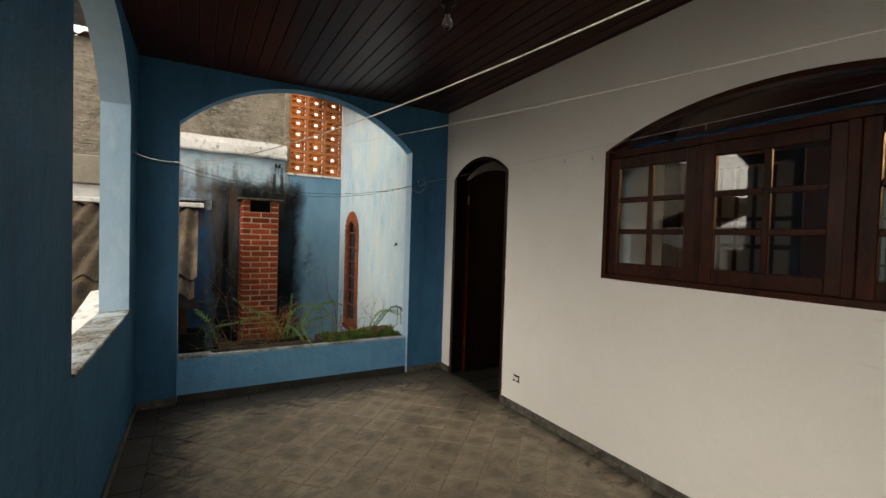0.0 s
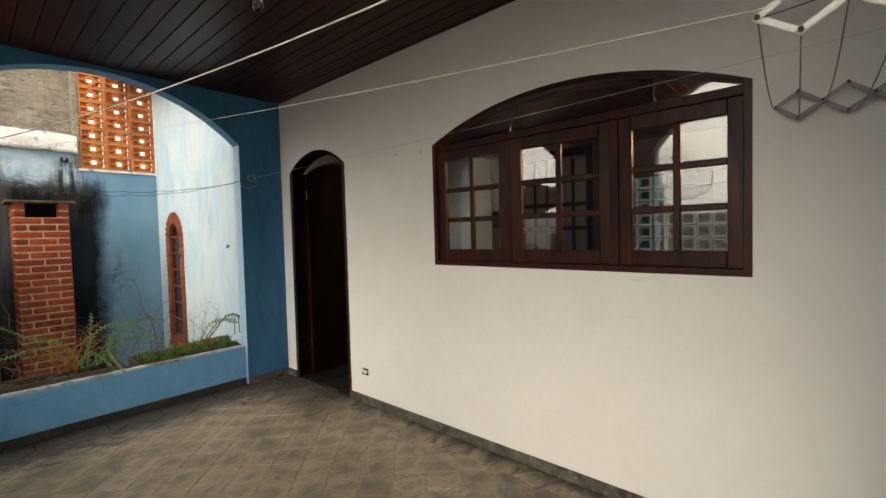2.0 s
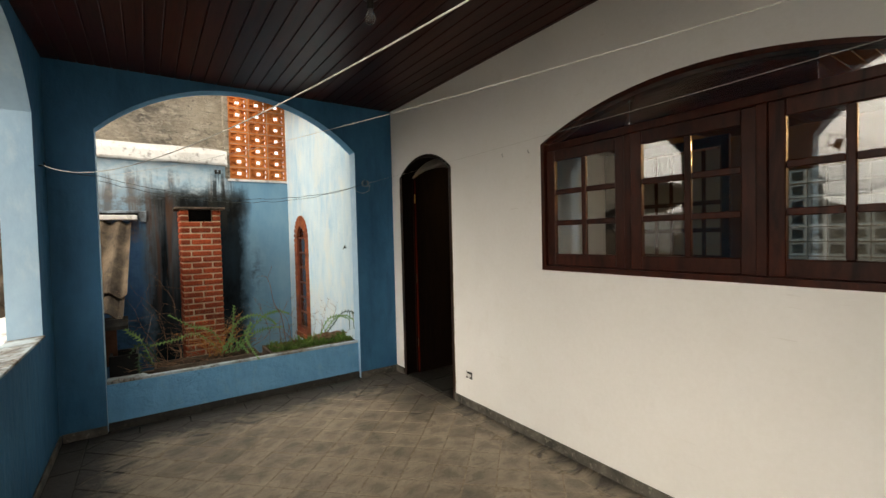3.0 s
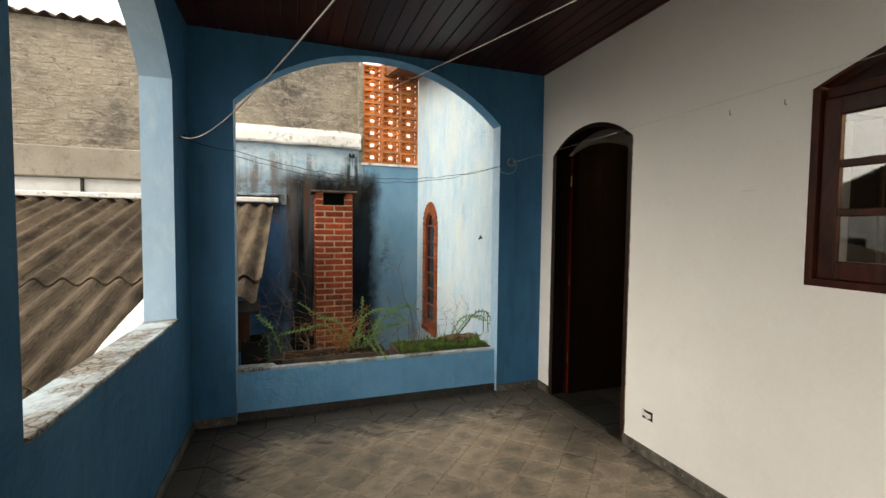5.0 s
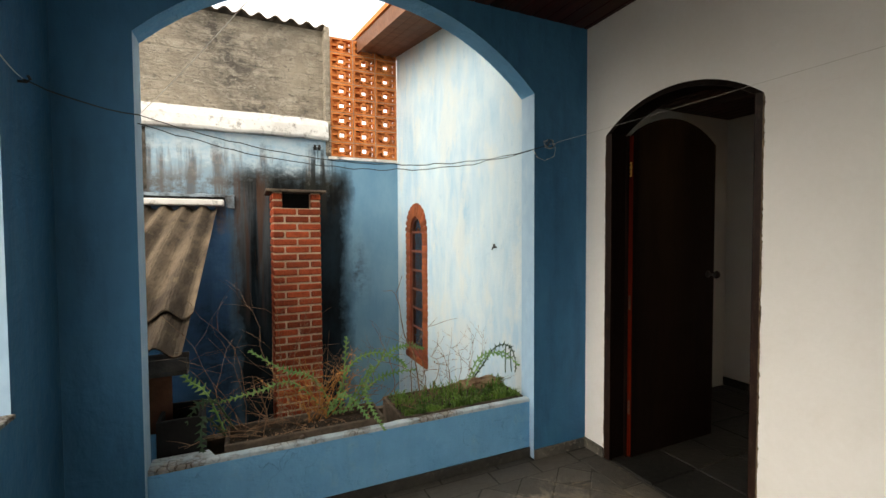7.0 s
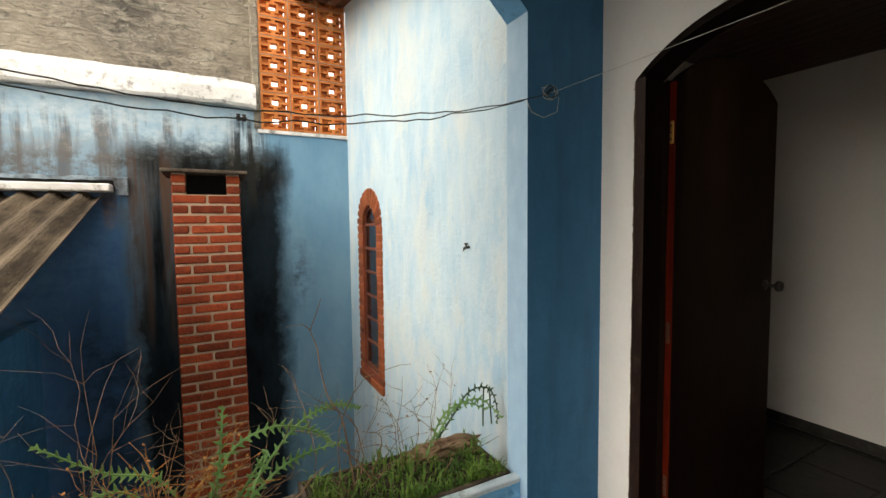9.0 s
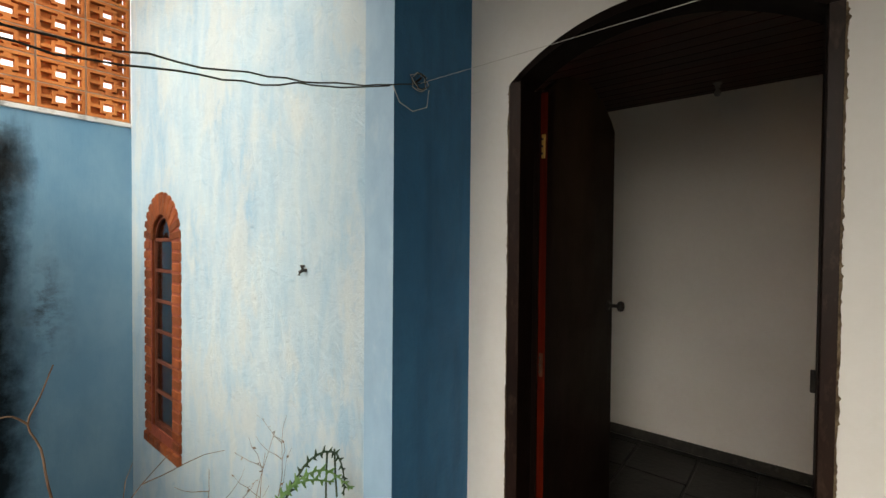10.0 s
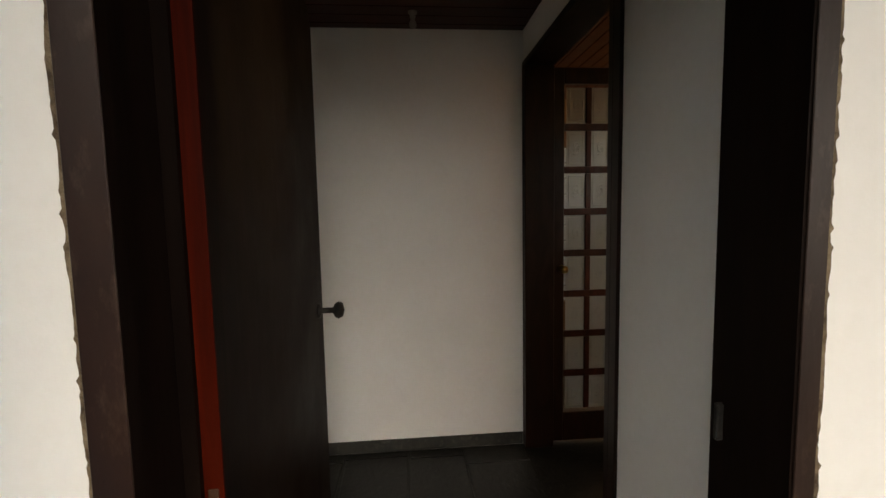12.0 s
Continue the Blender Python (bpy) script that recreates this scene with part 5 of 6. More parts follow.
# ---- cords and wires ----
def line(name, label, pts, r, mat, n=6):
    t = thing(name, label, "cord" if mat is ROPE else "wire")
    if mat is WIRE:
        pts = [Vector(p) + 0.011 * Vector((0, 0.4 * noise.noise((i * 0.8, r * 900, 3)), noise.noise((i * 0.55, pts[0][2] * 40, 7)))) * min(i, len(pts) - 1 - i, 3) / 3 for i, p in enumerate(pts)]
    part("strand", tube(bmesh.new(), pts, r, n), mat, t)
    return t


KNOT, COIL, HOOK = (0.376, 4.600, 1.925), (2.508, 4.598, 1.971), (0.098, 4.34, 1.952)
line("clothes_line", "white clothes line stretched across the veranda", sag(HOOK, (1.294, 0.14, 1.887), 0.213, 24), 0.0015, ROPE)
line("clothes_line", "thin white clothes line from the arch across the veranda", sag(KNOT, (1.753, 0.14, 1.821), 0.069, 20), 0.0009, ROPE)
line("clothes_line", "thin pale string along the white wall", sag(COIL, (2.33, 0.14, 1.94), 0.015, 16), 0.0008, ROPE)
line("wire", "dark sagging wire across the arch", sag(KNOT, COIL, 0.165, 44), 0.0022, WIRE)
line("wire", "dark sagging wire across the arch", sag((0.37, 4.602, 1.89), (2.37, 4.598, 1.925), 0.155, 44), 0.0022, WIRE)
line("wire", "dark wire from wall hook to arch edge", sag(HOOK, KNOT, 0.02, 6), 0.0025, WIRE)
coil = thing("wire_coil", "small tangled coil of wire hung on the pillar", "wire")
rng = random.Random(9)
for k in range(4):
    r = rng.uniform(0.028, 0.045)
    part("loop", tube(bmesh.new(), [(2.50 + rng.uniform(-0.01, 0.01) + r * math.cos(a), 4.596 - 0.004 * k, 1.972 + r * 0.8 * math.sin(a)) for a in (2 * math.pi * i / 14 for i in range(15))], 0.0016, 5), WIRE if k % 2 else ROPE, coil)
part("loop", tube(bmesh.new(), [(2.38, 4.596, 1.93), (2.41, 4.596, 1.885), (2.47, 4.596, 1.87), (2.54, 4.596, 1.90), (2.55, 4.596, 1.96)], 0.0016, 5), ROPE, coil)
part("nail", tube(bmesh.new(), [(2.50, 4.61, 1.975), (2.50, 4.585, 1.985)], 0.004, 6), IRON, coil)
hook = thing("wall_hook", "small rusty hook in the blue wall", "hook")
part("shank", tube(bmesh.new(), [(0.085, 4.34, 1.942), (0.11, 4.34, 1.942), (0.118, 4.34, 1.952), (0.112, 4.34, 1.964)], 0.005, 6), IRON, hook)
for y, z in ((2.879, 1.985), (2.622, 1.969)):
    hk = thing("wall_hook", "tiny metal hook in the white wall", "hook", "wall hooks")
    part("shank", tube(bmesh.new(), [(2.815, y, z), (2.806, y, z), (2.803, y, z + 0.006), (2.804, y, z + 0.022)], 0.0016, 6), IRON, hk)

# ---- bare bulb under the veranda ceiling ----
bulb = thing("ceiling_bulb", "unlit clear bulb in a dark holder under the ceiling", "lamp")
BX, BY = 1.70, 2.70
part("rose", lathe(bmesh.new(), [(0.001, 0), (0.045, 0), (0.045, -0.012), (0.02, -0.022), (0.001, -0.022)], (BX, BY, ZC), 16), DARKWOOD, bulb, "", True)
part("holder", lathe(bmesh.new(), [(0.018, 0), (0.019, -0.045), (0.015, -0.05), (0.001, -0.05)], (BX, BY, ZC - 0.02), 14), IRON, bulb, "", True)
part("bulb", lathe(bmesh.new(), [(0.013, 0.0), (0.015, -0.02), (0.028, -0.045), (0.030, -0.06), (0.022, -0.08), (0.001, -0.09)], (BX, BY, ZC - 0.066), 16), BULBGLASS, bulb, "clear glass bulb", True)

# ---- wall socket ----
out = thing("wall_socket", "open wall socket box with wires and missing plate", "socket")
bm = bmesh.new()
ring = []
for u, w in ((0, 0), (0.5, 0.06), (1, 0), (1.0, 0.5), (1, 1), (0.5, 0.94), (0, 1), (0.0, 0.5)):
    ring.append((3.306 + 0.082 * u + 0.004 * noise.noise((u * 7, w * 5, 1)), 0.232 + 0.058 * w + 0.004 * noise.noise((u * 5, w * 9, 2))))
v0 = [bm.verts.new((2.8148, y, z)) for y, z in ring]
v1 = [bm.verts.new((2.8132, y, z)) for y, z in ring]
bm.faces.new(v1)
for i in range(8):
    bm.faces.new((v0[i], v0[(i + 1) % 8], v1[(i + 1) % 8], v1[i]))
# no hollow here: a black plate on the wall paints the box's shade
part("recess_shade", bm, BLACK, out, "flat black plate for the box's shaded inside")
part("carrier", box(2.8095, 2.8131, 3.318, 3.388, 0.2485, 0.2745, 0.002), PLASTIC, out, "broken white plastic carrier")
bm = lathe(bmesh.new(), [(0.0005, 0.0), (0.0165, 0.0), (0.0165, 0.004), (0.013, 0.006), (0.0005, 0.006)], (0, 0, 0), 14)
bmesh.ops.transform(bm, matrix=pose(2.8094, 3.342, 0.259, 0, -90, 0), verts=bm.verts)
part("insert", bm, PLASTIC, out, "round white socket insert")
# black dots painting the dark of the contact holes
for dz in (-0.005, 0.005):
    part("contact_dot", tube(bmesh.new(), [(2.8036, 3.342 + dz, 0.259), (2.8030, 3.342 + dz, 0.259)], 0.0022, 6), BLACK, out)
part("plate_piece", box(2.8105, 2.8146, 3.372, 3.392, 0.252, 0.288, 0.002), PLASTIC, out, "chip of the white cover plate")

# ---- accordion drying rack ----
rack = thing("drying_rack", "white accordion wall drying rack with cords", "drying rack")
RZ, HH = 1.858, 0.05


def scissor(x, tip, pitch, n, bolts, mat):
    def bar(a, b, dx):
        d = Vector((0, b[0] - a[0], b[1] - a[1]))
        ang = math.atan2(d.z, d.y)
        bm = box(-0.003, 0.003, -0.008, d.length + 0.008, -0.0075, 0.0075, 0.002)
        bmesh.ops.transform(bm, matrix=Matrix.Translation((x + dx, a[0], a[1])) @ Matrix.Rotation(ang, 4, "X"), verts=bm.verts)
        part("arm", bm, mat, rack)
    pts = []
    for k in range(n):
        y = tip - pitch * k
        m0, m1 = (y, RZ), (y - pitch, RZ - 0.003)
        t, b = (y - pitch / 2, RZ + HH), (y - pitch / 2, RZ - HH)
        bar(m0, t, -0.004)
        bar(t, m1, 0.004)
        bar(m0, b, 0.004)
        bar(b, m1, -0.004)
        pts += [m0, b]
        for q in (m0, b, t):
            part("bolt", tube(bmesh.new(), [(x - 0.013, *q), (x + 0.012, *q)], 0.0058, 8), bolts, rack)
    return pts


GREYMETAL = mottled("grey_enamel", (0.24, 0.24, 0.23), (0.33, 0.33, 0.31), 9, 0.5, 60, 0.1)
GREYCORD = mottled("grey_cord", (0.2, 0.2, 0.18), (0.3, 0.29, 0.27), 60, 0.9)
RUSTY = mottled("rusty_bolt", (0.035, 0.016, 0.010), (0.075, 0.032, 0.02), 30, 0.8)
pa = scissor(1.80, 0.586, 0.150, 3, RUSTY, METALWHITE)
pb = scissor(2.77, 0.623, 0.140, 3, IRON, GREYMETAL)
for a, b in zip(pa, pb):
    part("cord", tube(bmesh.new(), sag((1.80, *a), (2.77, *b), 0.06, 12), 0.002, 5), GREYCORD, rack)
part("wall_bar", box(1.79, 1.81, YB, YB + 0.012, 1.72, 2.0, 0.002), METALWHITE, rack)
part("wall_bar", box(2.76, 2.78, YB, YB + 0.012, 1.72, 2.0, 0.002), METALWHITE, rack)
part("cord", tube(bmesh.new(), [(1.80, 0.30, 1.86), (1.805, 0.30, 1.80), (1.79, 0.31, 1.74), (1.795, 0.305, 1.70)], 0.0018, 6), GREYCORD, rack, "frayed loose cord end")
part("cord", tube(bmesh.new(), sag((1.80, 0.586, 1.858), (1.80, 0.30, 1.90), 0.01, 6), 0.0016, 5), WIRE, rack)

# ---- planters ----
def tray(x0, x1, y0, y1, z0, h, label, mat=BOXMAT, fill=SOIL, fill_drop=0.012):
    t = thing("planter", label, "planter", "planters")
    w = 0.018
    bm = bmesh.new()
    add_box(bm, x0, x1, y0, y0 + w, z0, z0 + h, 0.004)
    add_box(bm, x0, x1, y1 - w, y1, z0, z0 + h, 0.004)
    add_box(bm, x0, x0 + w, y0 + w, y1 - w, z0, z0 + h, 0.004)
    add_box(bm, x1 - w, x1, y0 + w, y1 - w, z0, z0 + h, 0.004)
    add_box(bm, x0 + w, x1 - w, y0 + w, y1 - w, z0, z0 + 0.015)
    part("trough", bm, mat, t)
    bm = bmesh.new()
    nx, ny = 24, 8
    g = [[bm.verts.new((x0 + w + (x1 - x0 - 2 * w) * i / nx, y0 + w + (y1 - y0 - 2 * w) * j / ny, z0 + h - fill_drop + 0.018 * noise.noise((i * 0.45 + x0 * 9, j * 0.5, 1)))) for j in range(ny + 1)] for i in range(nx + 1)]
    for i in range(nx):
        for j in range(ny):
            bm.faces.new((g[i][j], g[i + 1][j], g[i + 1][j + 1], g[i][j + 1]))
    part("soil", bm, fill, t, "dry soil", True)
    return t


tray(0.662, 1.462, 4.702, 4.945, 0.201, 0.203, "long cement planter with sunken dry soil in the parapet", BOXMAT, SOIL, 0.05)
tray(1.556, 2.385, 4.703, 5.07, 0.201, 0.176, "long cement planter full of weeds in the parapet", BOXMAT, SOIL, 0.012)
# the empty box's fill is no soil: its black paints the dark inside
tray(0.37, 0.56, 4.80, 5.06, 0.201, 0.33, "black empty planter box in the parapet", BLACK, BLACK, 0.09)


# ---- plants ----
def spine(pts, n):
    """Smooth points through a few given ones."""
    pts = [Vector(p) for p in pts]
    res = []
    for i in range(n + 1):
        s = i / n * (len(pts) - 1)
        k = min(int(s), len(pts) - 2)
        f = s - k
        p0, p1, p2, p3 = pts[max(k - 1, 0)], pts[k], pts[k + 1], pts[min(k + 2, len(pts) - 1)]
        res.append(0.5 * ((2 * p1) + (p2 - p0) * f + (2 * p0 - 5 * p1 + 4 * p2 - p3) * f * f + (3 * p1 - p0 - 3 * p2 + p3) * f ** 3))
    return res


def frond(pts, lobe, mat, parent, seed, name="frond", gap=1.0):
    """A flat fishbone stem: a rib with toothed lobes on both sides."""
    rr = random.Random(seed)
    length = sum((Vector(b) - Vector(a)).length for a, b in zip(pts, pts[1:]))
    n = max(6, int(length / (lobe * gap)))
    sp = spine(pts, n)
    bm = bmesh.new()
    tube(bm, sp, 0.0055, 5, 0.0025)
    tilt = rr.uniform(-0.5, 0.5)
    for i in range(n):
        d = (sp[i + 1] - sp[i]).normalized()
        side = d.cross(Vector((math.sin(tilt), -math.cos(tilt), 0.25))).normalized()
        up = side.cross(d).normalized()
        k = math.sin(math.pi * min(0.92, 0.18 + 0.8 * i / n)) ** 0.6
        for sgn in (1, -1):
            L = lobe * k * rr.uniform(0.55, 0.95)
            o = sp[i].lerp(sp[i + 1], 0.25 if sgn > 0 else 0.6)
            sd = side * sgn + up * rr.uniform(-0.25, 0.25)
            w = lobe * 0.36
            prof = [(-w, 0), (-w * 0.30, L * 0.42), (w * 0.62, L), (w * 0.92, L * 1.04), (w * 0.62, L * 0.46), (w, 0)]
            top = [bm.verts.new(o + d * a + sd * b + up * 0.0016) for a, b in prof]
            bot = [bm.verts.new(o + d * a + sd * b - up * 0.0016) for a, b in prof]
            bm.faces.new(top)
            bm.faces.new(bot[::-1])
            for q in range(len(prof)):
                r2 = (q + 1) % len(prof)
                bm.faces.new((top[q], bot[q], bot[r2], top[r2]))
    part(name, bm, mat, parent)


cactus = thing("fishbone_cactus", "green fishbone cactus spilling over the planter edge", "plant")
stems = [
    [(1.24, 4.84, 0.41), (1.27, 4.86, 0.62), (1.29, 4.88, 0.83)],
    [(1.20, 4.84, 0.41), (1.30, 4.86, 0.66), (1.45, 4.88, 0.72), (1.60, 4.90, 0.66), (1.66, 4.90, 0.60)],
    [(1.26, 4.84, 0.41), (1.42, 4.82, 0.66), (1.36, 4.74, 0.55), (1.39, 4.67, 0.45), (1.44, 4.63, 0.36)],
    [(1.22, 4.84, 0.41), (1.10, 4.88, 0.62), (0.95, 4.90, 0.68), (0.78, 4.92, 0.80)],
    [(1.18, 4.86, 0.41), (1.00, 4.90, 0.60), (0.82, 4.90, 0.58), (0.64, 4.88, 0.56)],
    [(1.30, 4.86, 0.41), (1.44, 4.88, 0.54), (1.58, 4.92, 0.57), (1.74, 4.95, 0.56)],
    [(1.16, 4.82, 0.41), (1.24, 4.78, 0.54), (1.32, 4.73, 0.48), (1.36, 4.68, 0.42)],
    [(1.30, 4.90, 0.41), (1.52, 4.94, 0.66), (1.68, 4.96, 0.72), (1.80, 4.97, 0.68)],
]
for k, p in enumerate(stems):
    frond(p, 0.031, CACTUS, cactus, k, gap=0.92)
cactus2 = thing("fishbone_cactus", "green fishbone cactus beside the house wall", "plant")
for k, p in enumerate([
    [(2.10, 4.95, 0.40), (2.18, 4.95, 0.56), (2.30, 4.96, 0.60), (2.44, 4.96, 0.54)],
    [(2.15, 5.00, 0.40), (2.28, 5.02, 0.55), (2.42, 5.00, 0.58), (2.52, 4.95, 0.48)],
]):
    frond(p, 0.030, CACTUS, cactus2, 30 + k, gap=1.2)
cactus3 = thing("fishbone_cactus", "dark arching cactus stem beside the house wall", "plant")
frond([(2.21, 5.05, 0.41), (2.29, 5.05, 0.50), (2.37, 5.05, 0.595), (2.455, 5.05, 0.618), (2.525, 5.05, 0.58), (2.56, 5.05, 0.47), (2.555, 5.05, 0.40)], 0.026, DARKLEAF, cactus3, 41, gap=1.5)
for dx in (0.0, 0.035):
    part("stem", tube(bmesh.new(), [(2.475 + dx, 5.05, 0.61), (2.47 + dx * 1.3, 5.05, 0.5), (2.47 + dx * 1.5, 5.05, 0.41)], 0.004, 5), DARKLEAF, cactus3)
cactus4 = thing("fishbone_cactus", "dark drooping cactus beside the black planter box", "plant")
for k, p in enumerate([
    [(0.66, 4.86, 0.40), (0.58, 4.86, 0.62), (0.50, 4.86, 0.70), (0.46, 4.86, 0.80)],
    [(0.66, 4.84, 0.40), (0.58, 4.80, 0.52), (0.56, 4.75, 0.45), (0.57, 4.72, 0.385)],
    [(0.70, 4.86, 0.42), (0.62, 4.84, 0.58), (0.54, 4.82, 0.58), (0.50, 4.80, 0.50)],
]):
    frond(p, 0.034, DARKLEAF if k else CACTUS, cactus4, 50 + k)


def leaf_bit(bm, at, size, rr):
    a, b = rr.uniform(0, 6.28), rr.uniform(-0.8, 0.8)
    d = Vector((math.cos(a), math.sin(a), b)).normalized()
    s = d.cross(Vector((rr.uniform(-1, 1), rr.uniform(-1, 1), 1))).normalized()
    at = Vector(at)
    v = [bm.verts.new(p) for p in (at, at + d * size * 0.5 + s * size * 0.28, at + d * size, at + d * size * 0.5 - s * size * 0.28)]
    bm.faces.new(v)


def weed(name, label, roots, mat, seed, height, spread, leaves=0, leaf_mat=None, r=0.0028):
    """Dry branching stems, each a part, with curled leaves."""
    rr = random.Random(seed)
    t = thing(name, label, "plant", "dry weeds")
    lb = bmesh.new()
    for root in roots:
        bm = bmesh.new()
        p = Vector(root)
        d = Vector((rr.uniform(-spread, spread), rr.uniform(-0.15, 0.25), 1)).normalized()
        h = height * rr.uniform(0.65, 1.1)
        pts = [p.copy()]
        n = 7
        for i in range(n):
            d = (d + Vector((rr.uniform(-0.35, 0.35), rr.uniform(-0.2, 0.2), rr.uniform(-0.28, 0.12)))).normalized()
            p = p + d * h / n
            pts.append(p.copy())
        tube(bm, pts, r, 5, r * 0.4)
        for k in range(rr.randint(2, 4)):
            q = pts[rr.randint(2, n - 1)].copy()
            e = Vector((rr.uniform(-1, 1), rr.uniform(-0.4, 0.4), rr.uniform(0.0, 0.9))).normalized()
            sub = [q.copy()]
            for i in range(4):
                e = (e + Vector((rr.uniform(-0.4, 0.4), rr.uniform(-0.2, 0.2), rr.uniform(-0.3, 0.2)))).normalized()
                q = q + e * h * 0.09
                sub.append(q.copy())
                if leaves and rr.random() < 0.6:
                    leaf_bit(lb, q, rr.uniform(0.008, 0.018), rr)
            tube(bm, sub, r * 0.6, 4, r * 0.25)
        for i in range(leaves):
            leaf_bit(lb, pts[rr.randint(1, n)], rr.uniform(0.009, 0.022), rr)
        part("stem", bm, mat, t)
    if leaf_mat and len(lb.faces):
        part("dead_leaves", lb, leaf_mat, t, "curled dead leaves")["kind"] = "stuff"
    else:
        lb.free()
    return t


rr = random.Random(21)
SZ = 0.41
weed("dry_weed", "tall dry leafless weeds in the planter", [(rr.uniform(0.68, 1.0), rr.uniform(4.76, 4.90), SZ) for _ in range(10)], TWIG, 3, 0.80, 0.6, 0, RUSTLEAF, 0.0018)
weed("dry_weed", "dead orange-brown weed in the planter", [(rr.uniform(1.06, 1.18), rr.uniform(4.78, 4.88), SZ) for _ in range(24)], RUSTLEAF, 4, 0.36, 0.55, 7, RUSTLEAF, 0.0024)
weed("dry_weed", "dry leafless weeds in the planter", [(rr.uniform(0.98, 1.42), rr.uniform(4.76, 4.92), SZ) for _ in range(13)], TWIG, 5, 0.45, 0.6, 0, RUSTLEAF, 0.0018)
weed("dry_weed", "thin dry twigs beside the slit window", [(rr.uniform(1.6, 1.85), rr.uniform(4.85, 5.05), SZ) for _ in range(5)], TWIG, 6, 0.62, 0.25, 0, RUSTLEAF)
weed("dry_weed", "fine dry weed with seed heads by the pale wall", [(rr.uniform(1.95, 2.25), rr.uniform(4.85, 5.05), SZ) for _ in range(8)], TWIG, 8, 0.42, 0.45, 2, TWIG, 0.0018)

bm = bmesh.new()
for k in range(1500):
    x, y = rr.uniform(1.585, 2.365), (rr.uniform(4.712, 5.06) if k % 3 else rr.uniform(4.708, 4.76))
    h, a = rr.uniform(0.025, 0.105) * (0.45 + 0.9 * abs(noise.noise((x * 6, y * 6, 2)) + 0.3)), rr.uniform(0, 6.28)
    lean = Vector((math.cos(a), math.sin(a), 0)) * h * rr.uniform(0.2, 0.9)
    s = Vector((-math.sin(a), math.cos(a), 0)) * rr.uniform(0.002, 0.005)
    p0 = Vector((x, y, 0.362))
    p1 = p0 + lean * 0.35 + Vector((0, 0, h * 0.7))
    p2 = p0 + lean + Vector((0, 0, h * 0.85))
    v = [bm.verts.new(q) for q in (p0 - s, p0 + s, p1 + s, p1 - s, p2)]
    bm.faces.new(v[:4])
    bm.faces.new((v[3], v[2], v[4]))
tagged(part("grass", bm, GRASS), "low green weeds filling the planter", "grass", kind="stuff")
rr3 = random.Random(31)
weed("dry_weed", "dry stalks lying over the green weeds", [(rr3.uniform(1.62, 2.30), rr3.uniform(4.74, 5.02), 0.385) for _ in range(14)], TWIG, 19, 0.20, 2.4, 0, TWIG, 0.0020)
bm = bmesh.new()
for k in range(110):
    x, y = rr.uniform(0.70, 1.42), rr.uniform(4.73, 4.92)
    leaf_bit(bm, (x, y, 0.365 + rr.uniform(0, 0.02)), rr.uniform(0.012, 0.028), rr)
tagged(part("leaf_litter", bm, TWIG), "dead leaves lying on the planter soil", "leaf litter", kind="stuff")
rr2 = random.Random(77)
weed("dry_weed", "tangle of fallen dry twigs across the planter", [(rr2.uniform(0.70, 1.40), rr2.uniform(4.73, 4.92), 0.38) for _ in range(26)], TWIG, 14, 0.36, 2.4, 0, None, 0.0026)
fork = thing("dry_weed", "pale forked dry twig rising over the planter", "plant", "dry weeds")
part("stem", tube(bmesh.new(), spine([(1.75, 4.90, 0.40), (1.72, 4.90, 0.62), (1.696, 4.90, 0.711), (1.653, 4.90, 0.788), (1.628, 4.90, 0.904), (1.617, 4.90, 0.989), (1.596, 4.90, 1.05), (1.616, 4.90, 1.104), (1.638, 4.90, 1.17)], 24), 0.0042, 6, 0.0014), TWIG, fork)
part("stem", tube(bmesh.new(), spine([(1.597, 4.90, 1.05), (1.57, 4.89, 1.078), (1.54, 4.885, 1.08), (1.506, 4.88, 1.082)], 10), 0.0024, 5, 0.0010), TWIG, fork)
clump = thing("root_clump", "brown matted clump of dead roots in the planter", "root clump")
bm = bmesh.new()
bmesh.ops.create_icosphere(bm, subdivisions=4, radius=1.0)
for v in bm.verts:
    v.co *= 1 + 0.35 * noise.noise(v.co * 2.1) + 0.22 * noise.noise(v.co * 6.0) + 0.10 * noise.noise(v.co * 15.0)
bmesh.ops.transform(bm, matrix=Matrix.Translation((2.20, 5.0, 0.385)) @ Matrix.Diagonal((0.19, 0.055, 0.040, 1)), verts=bm.verts)
part("root_mat", bm, TWIG, clump)
stone = thing("pebble", "small pale pebble on the parapet edge", "pebble")
bm = bmesh.new()
bmesh.ops.create_icosphere(bm, subdivisions=2, radius=0.014, matrix=pose(1.02, 4.685, 0.384) @ Matrix.Diagonal((1.2, 0.9, 0.8, 1)))
part("stone", bm, BOXMAT, stone, "", True)

# bracket with old insulators on the yard wall
br = thing("insulator_bracket", "old dark wire bracket on the yard wall", "bracket")
part("arm", tube(bmesh.new(), [(1.56, YW, 2.44), (1.56, YW - 0.09, 2.44)], 0.008, 6), IRON, br)
for dx in (-0.025, 0.025):
    part("insulator", lathe(bmesh.new(), [(0.001, -0.03), (0.02, -0.03), (0.012, -0.01), (0.024, 0.0), (0.012, 0.012), (0.02, 0.03), (0.001, 0.03)], (1.56 + dx, YW - 0.07, 2.45), 10), IRON, br, "", True)

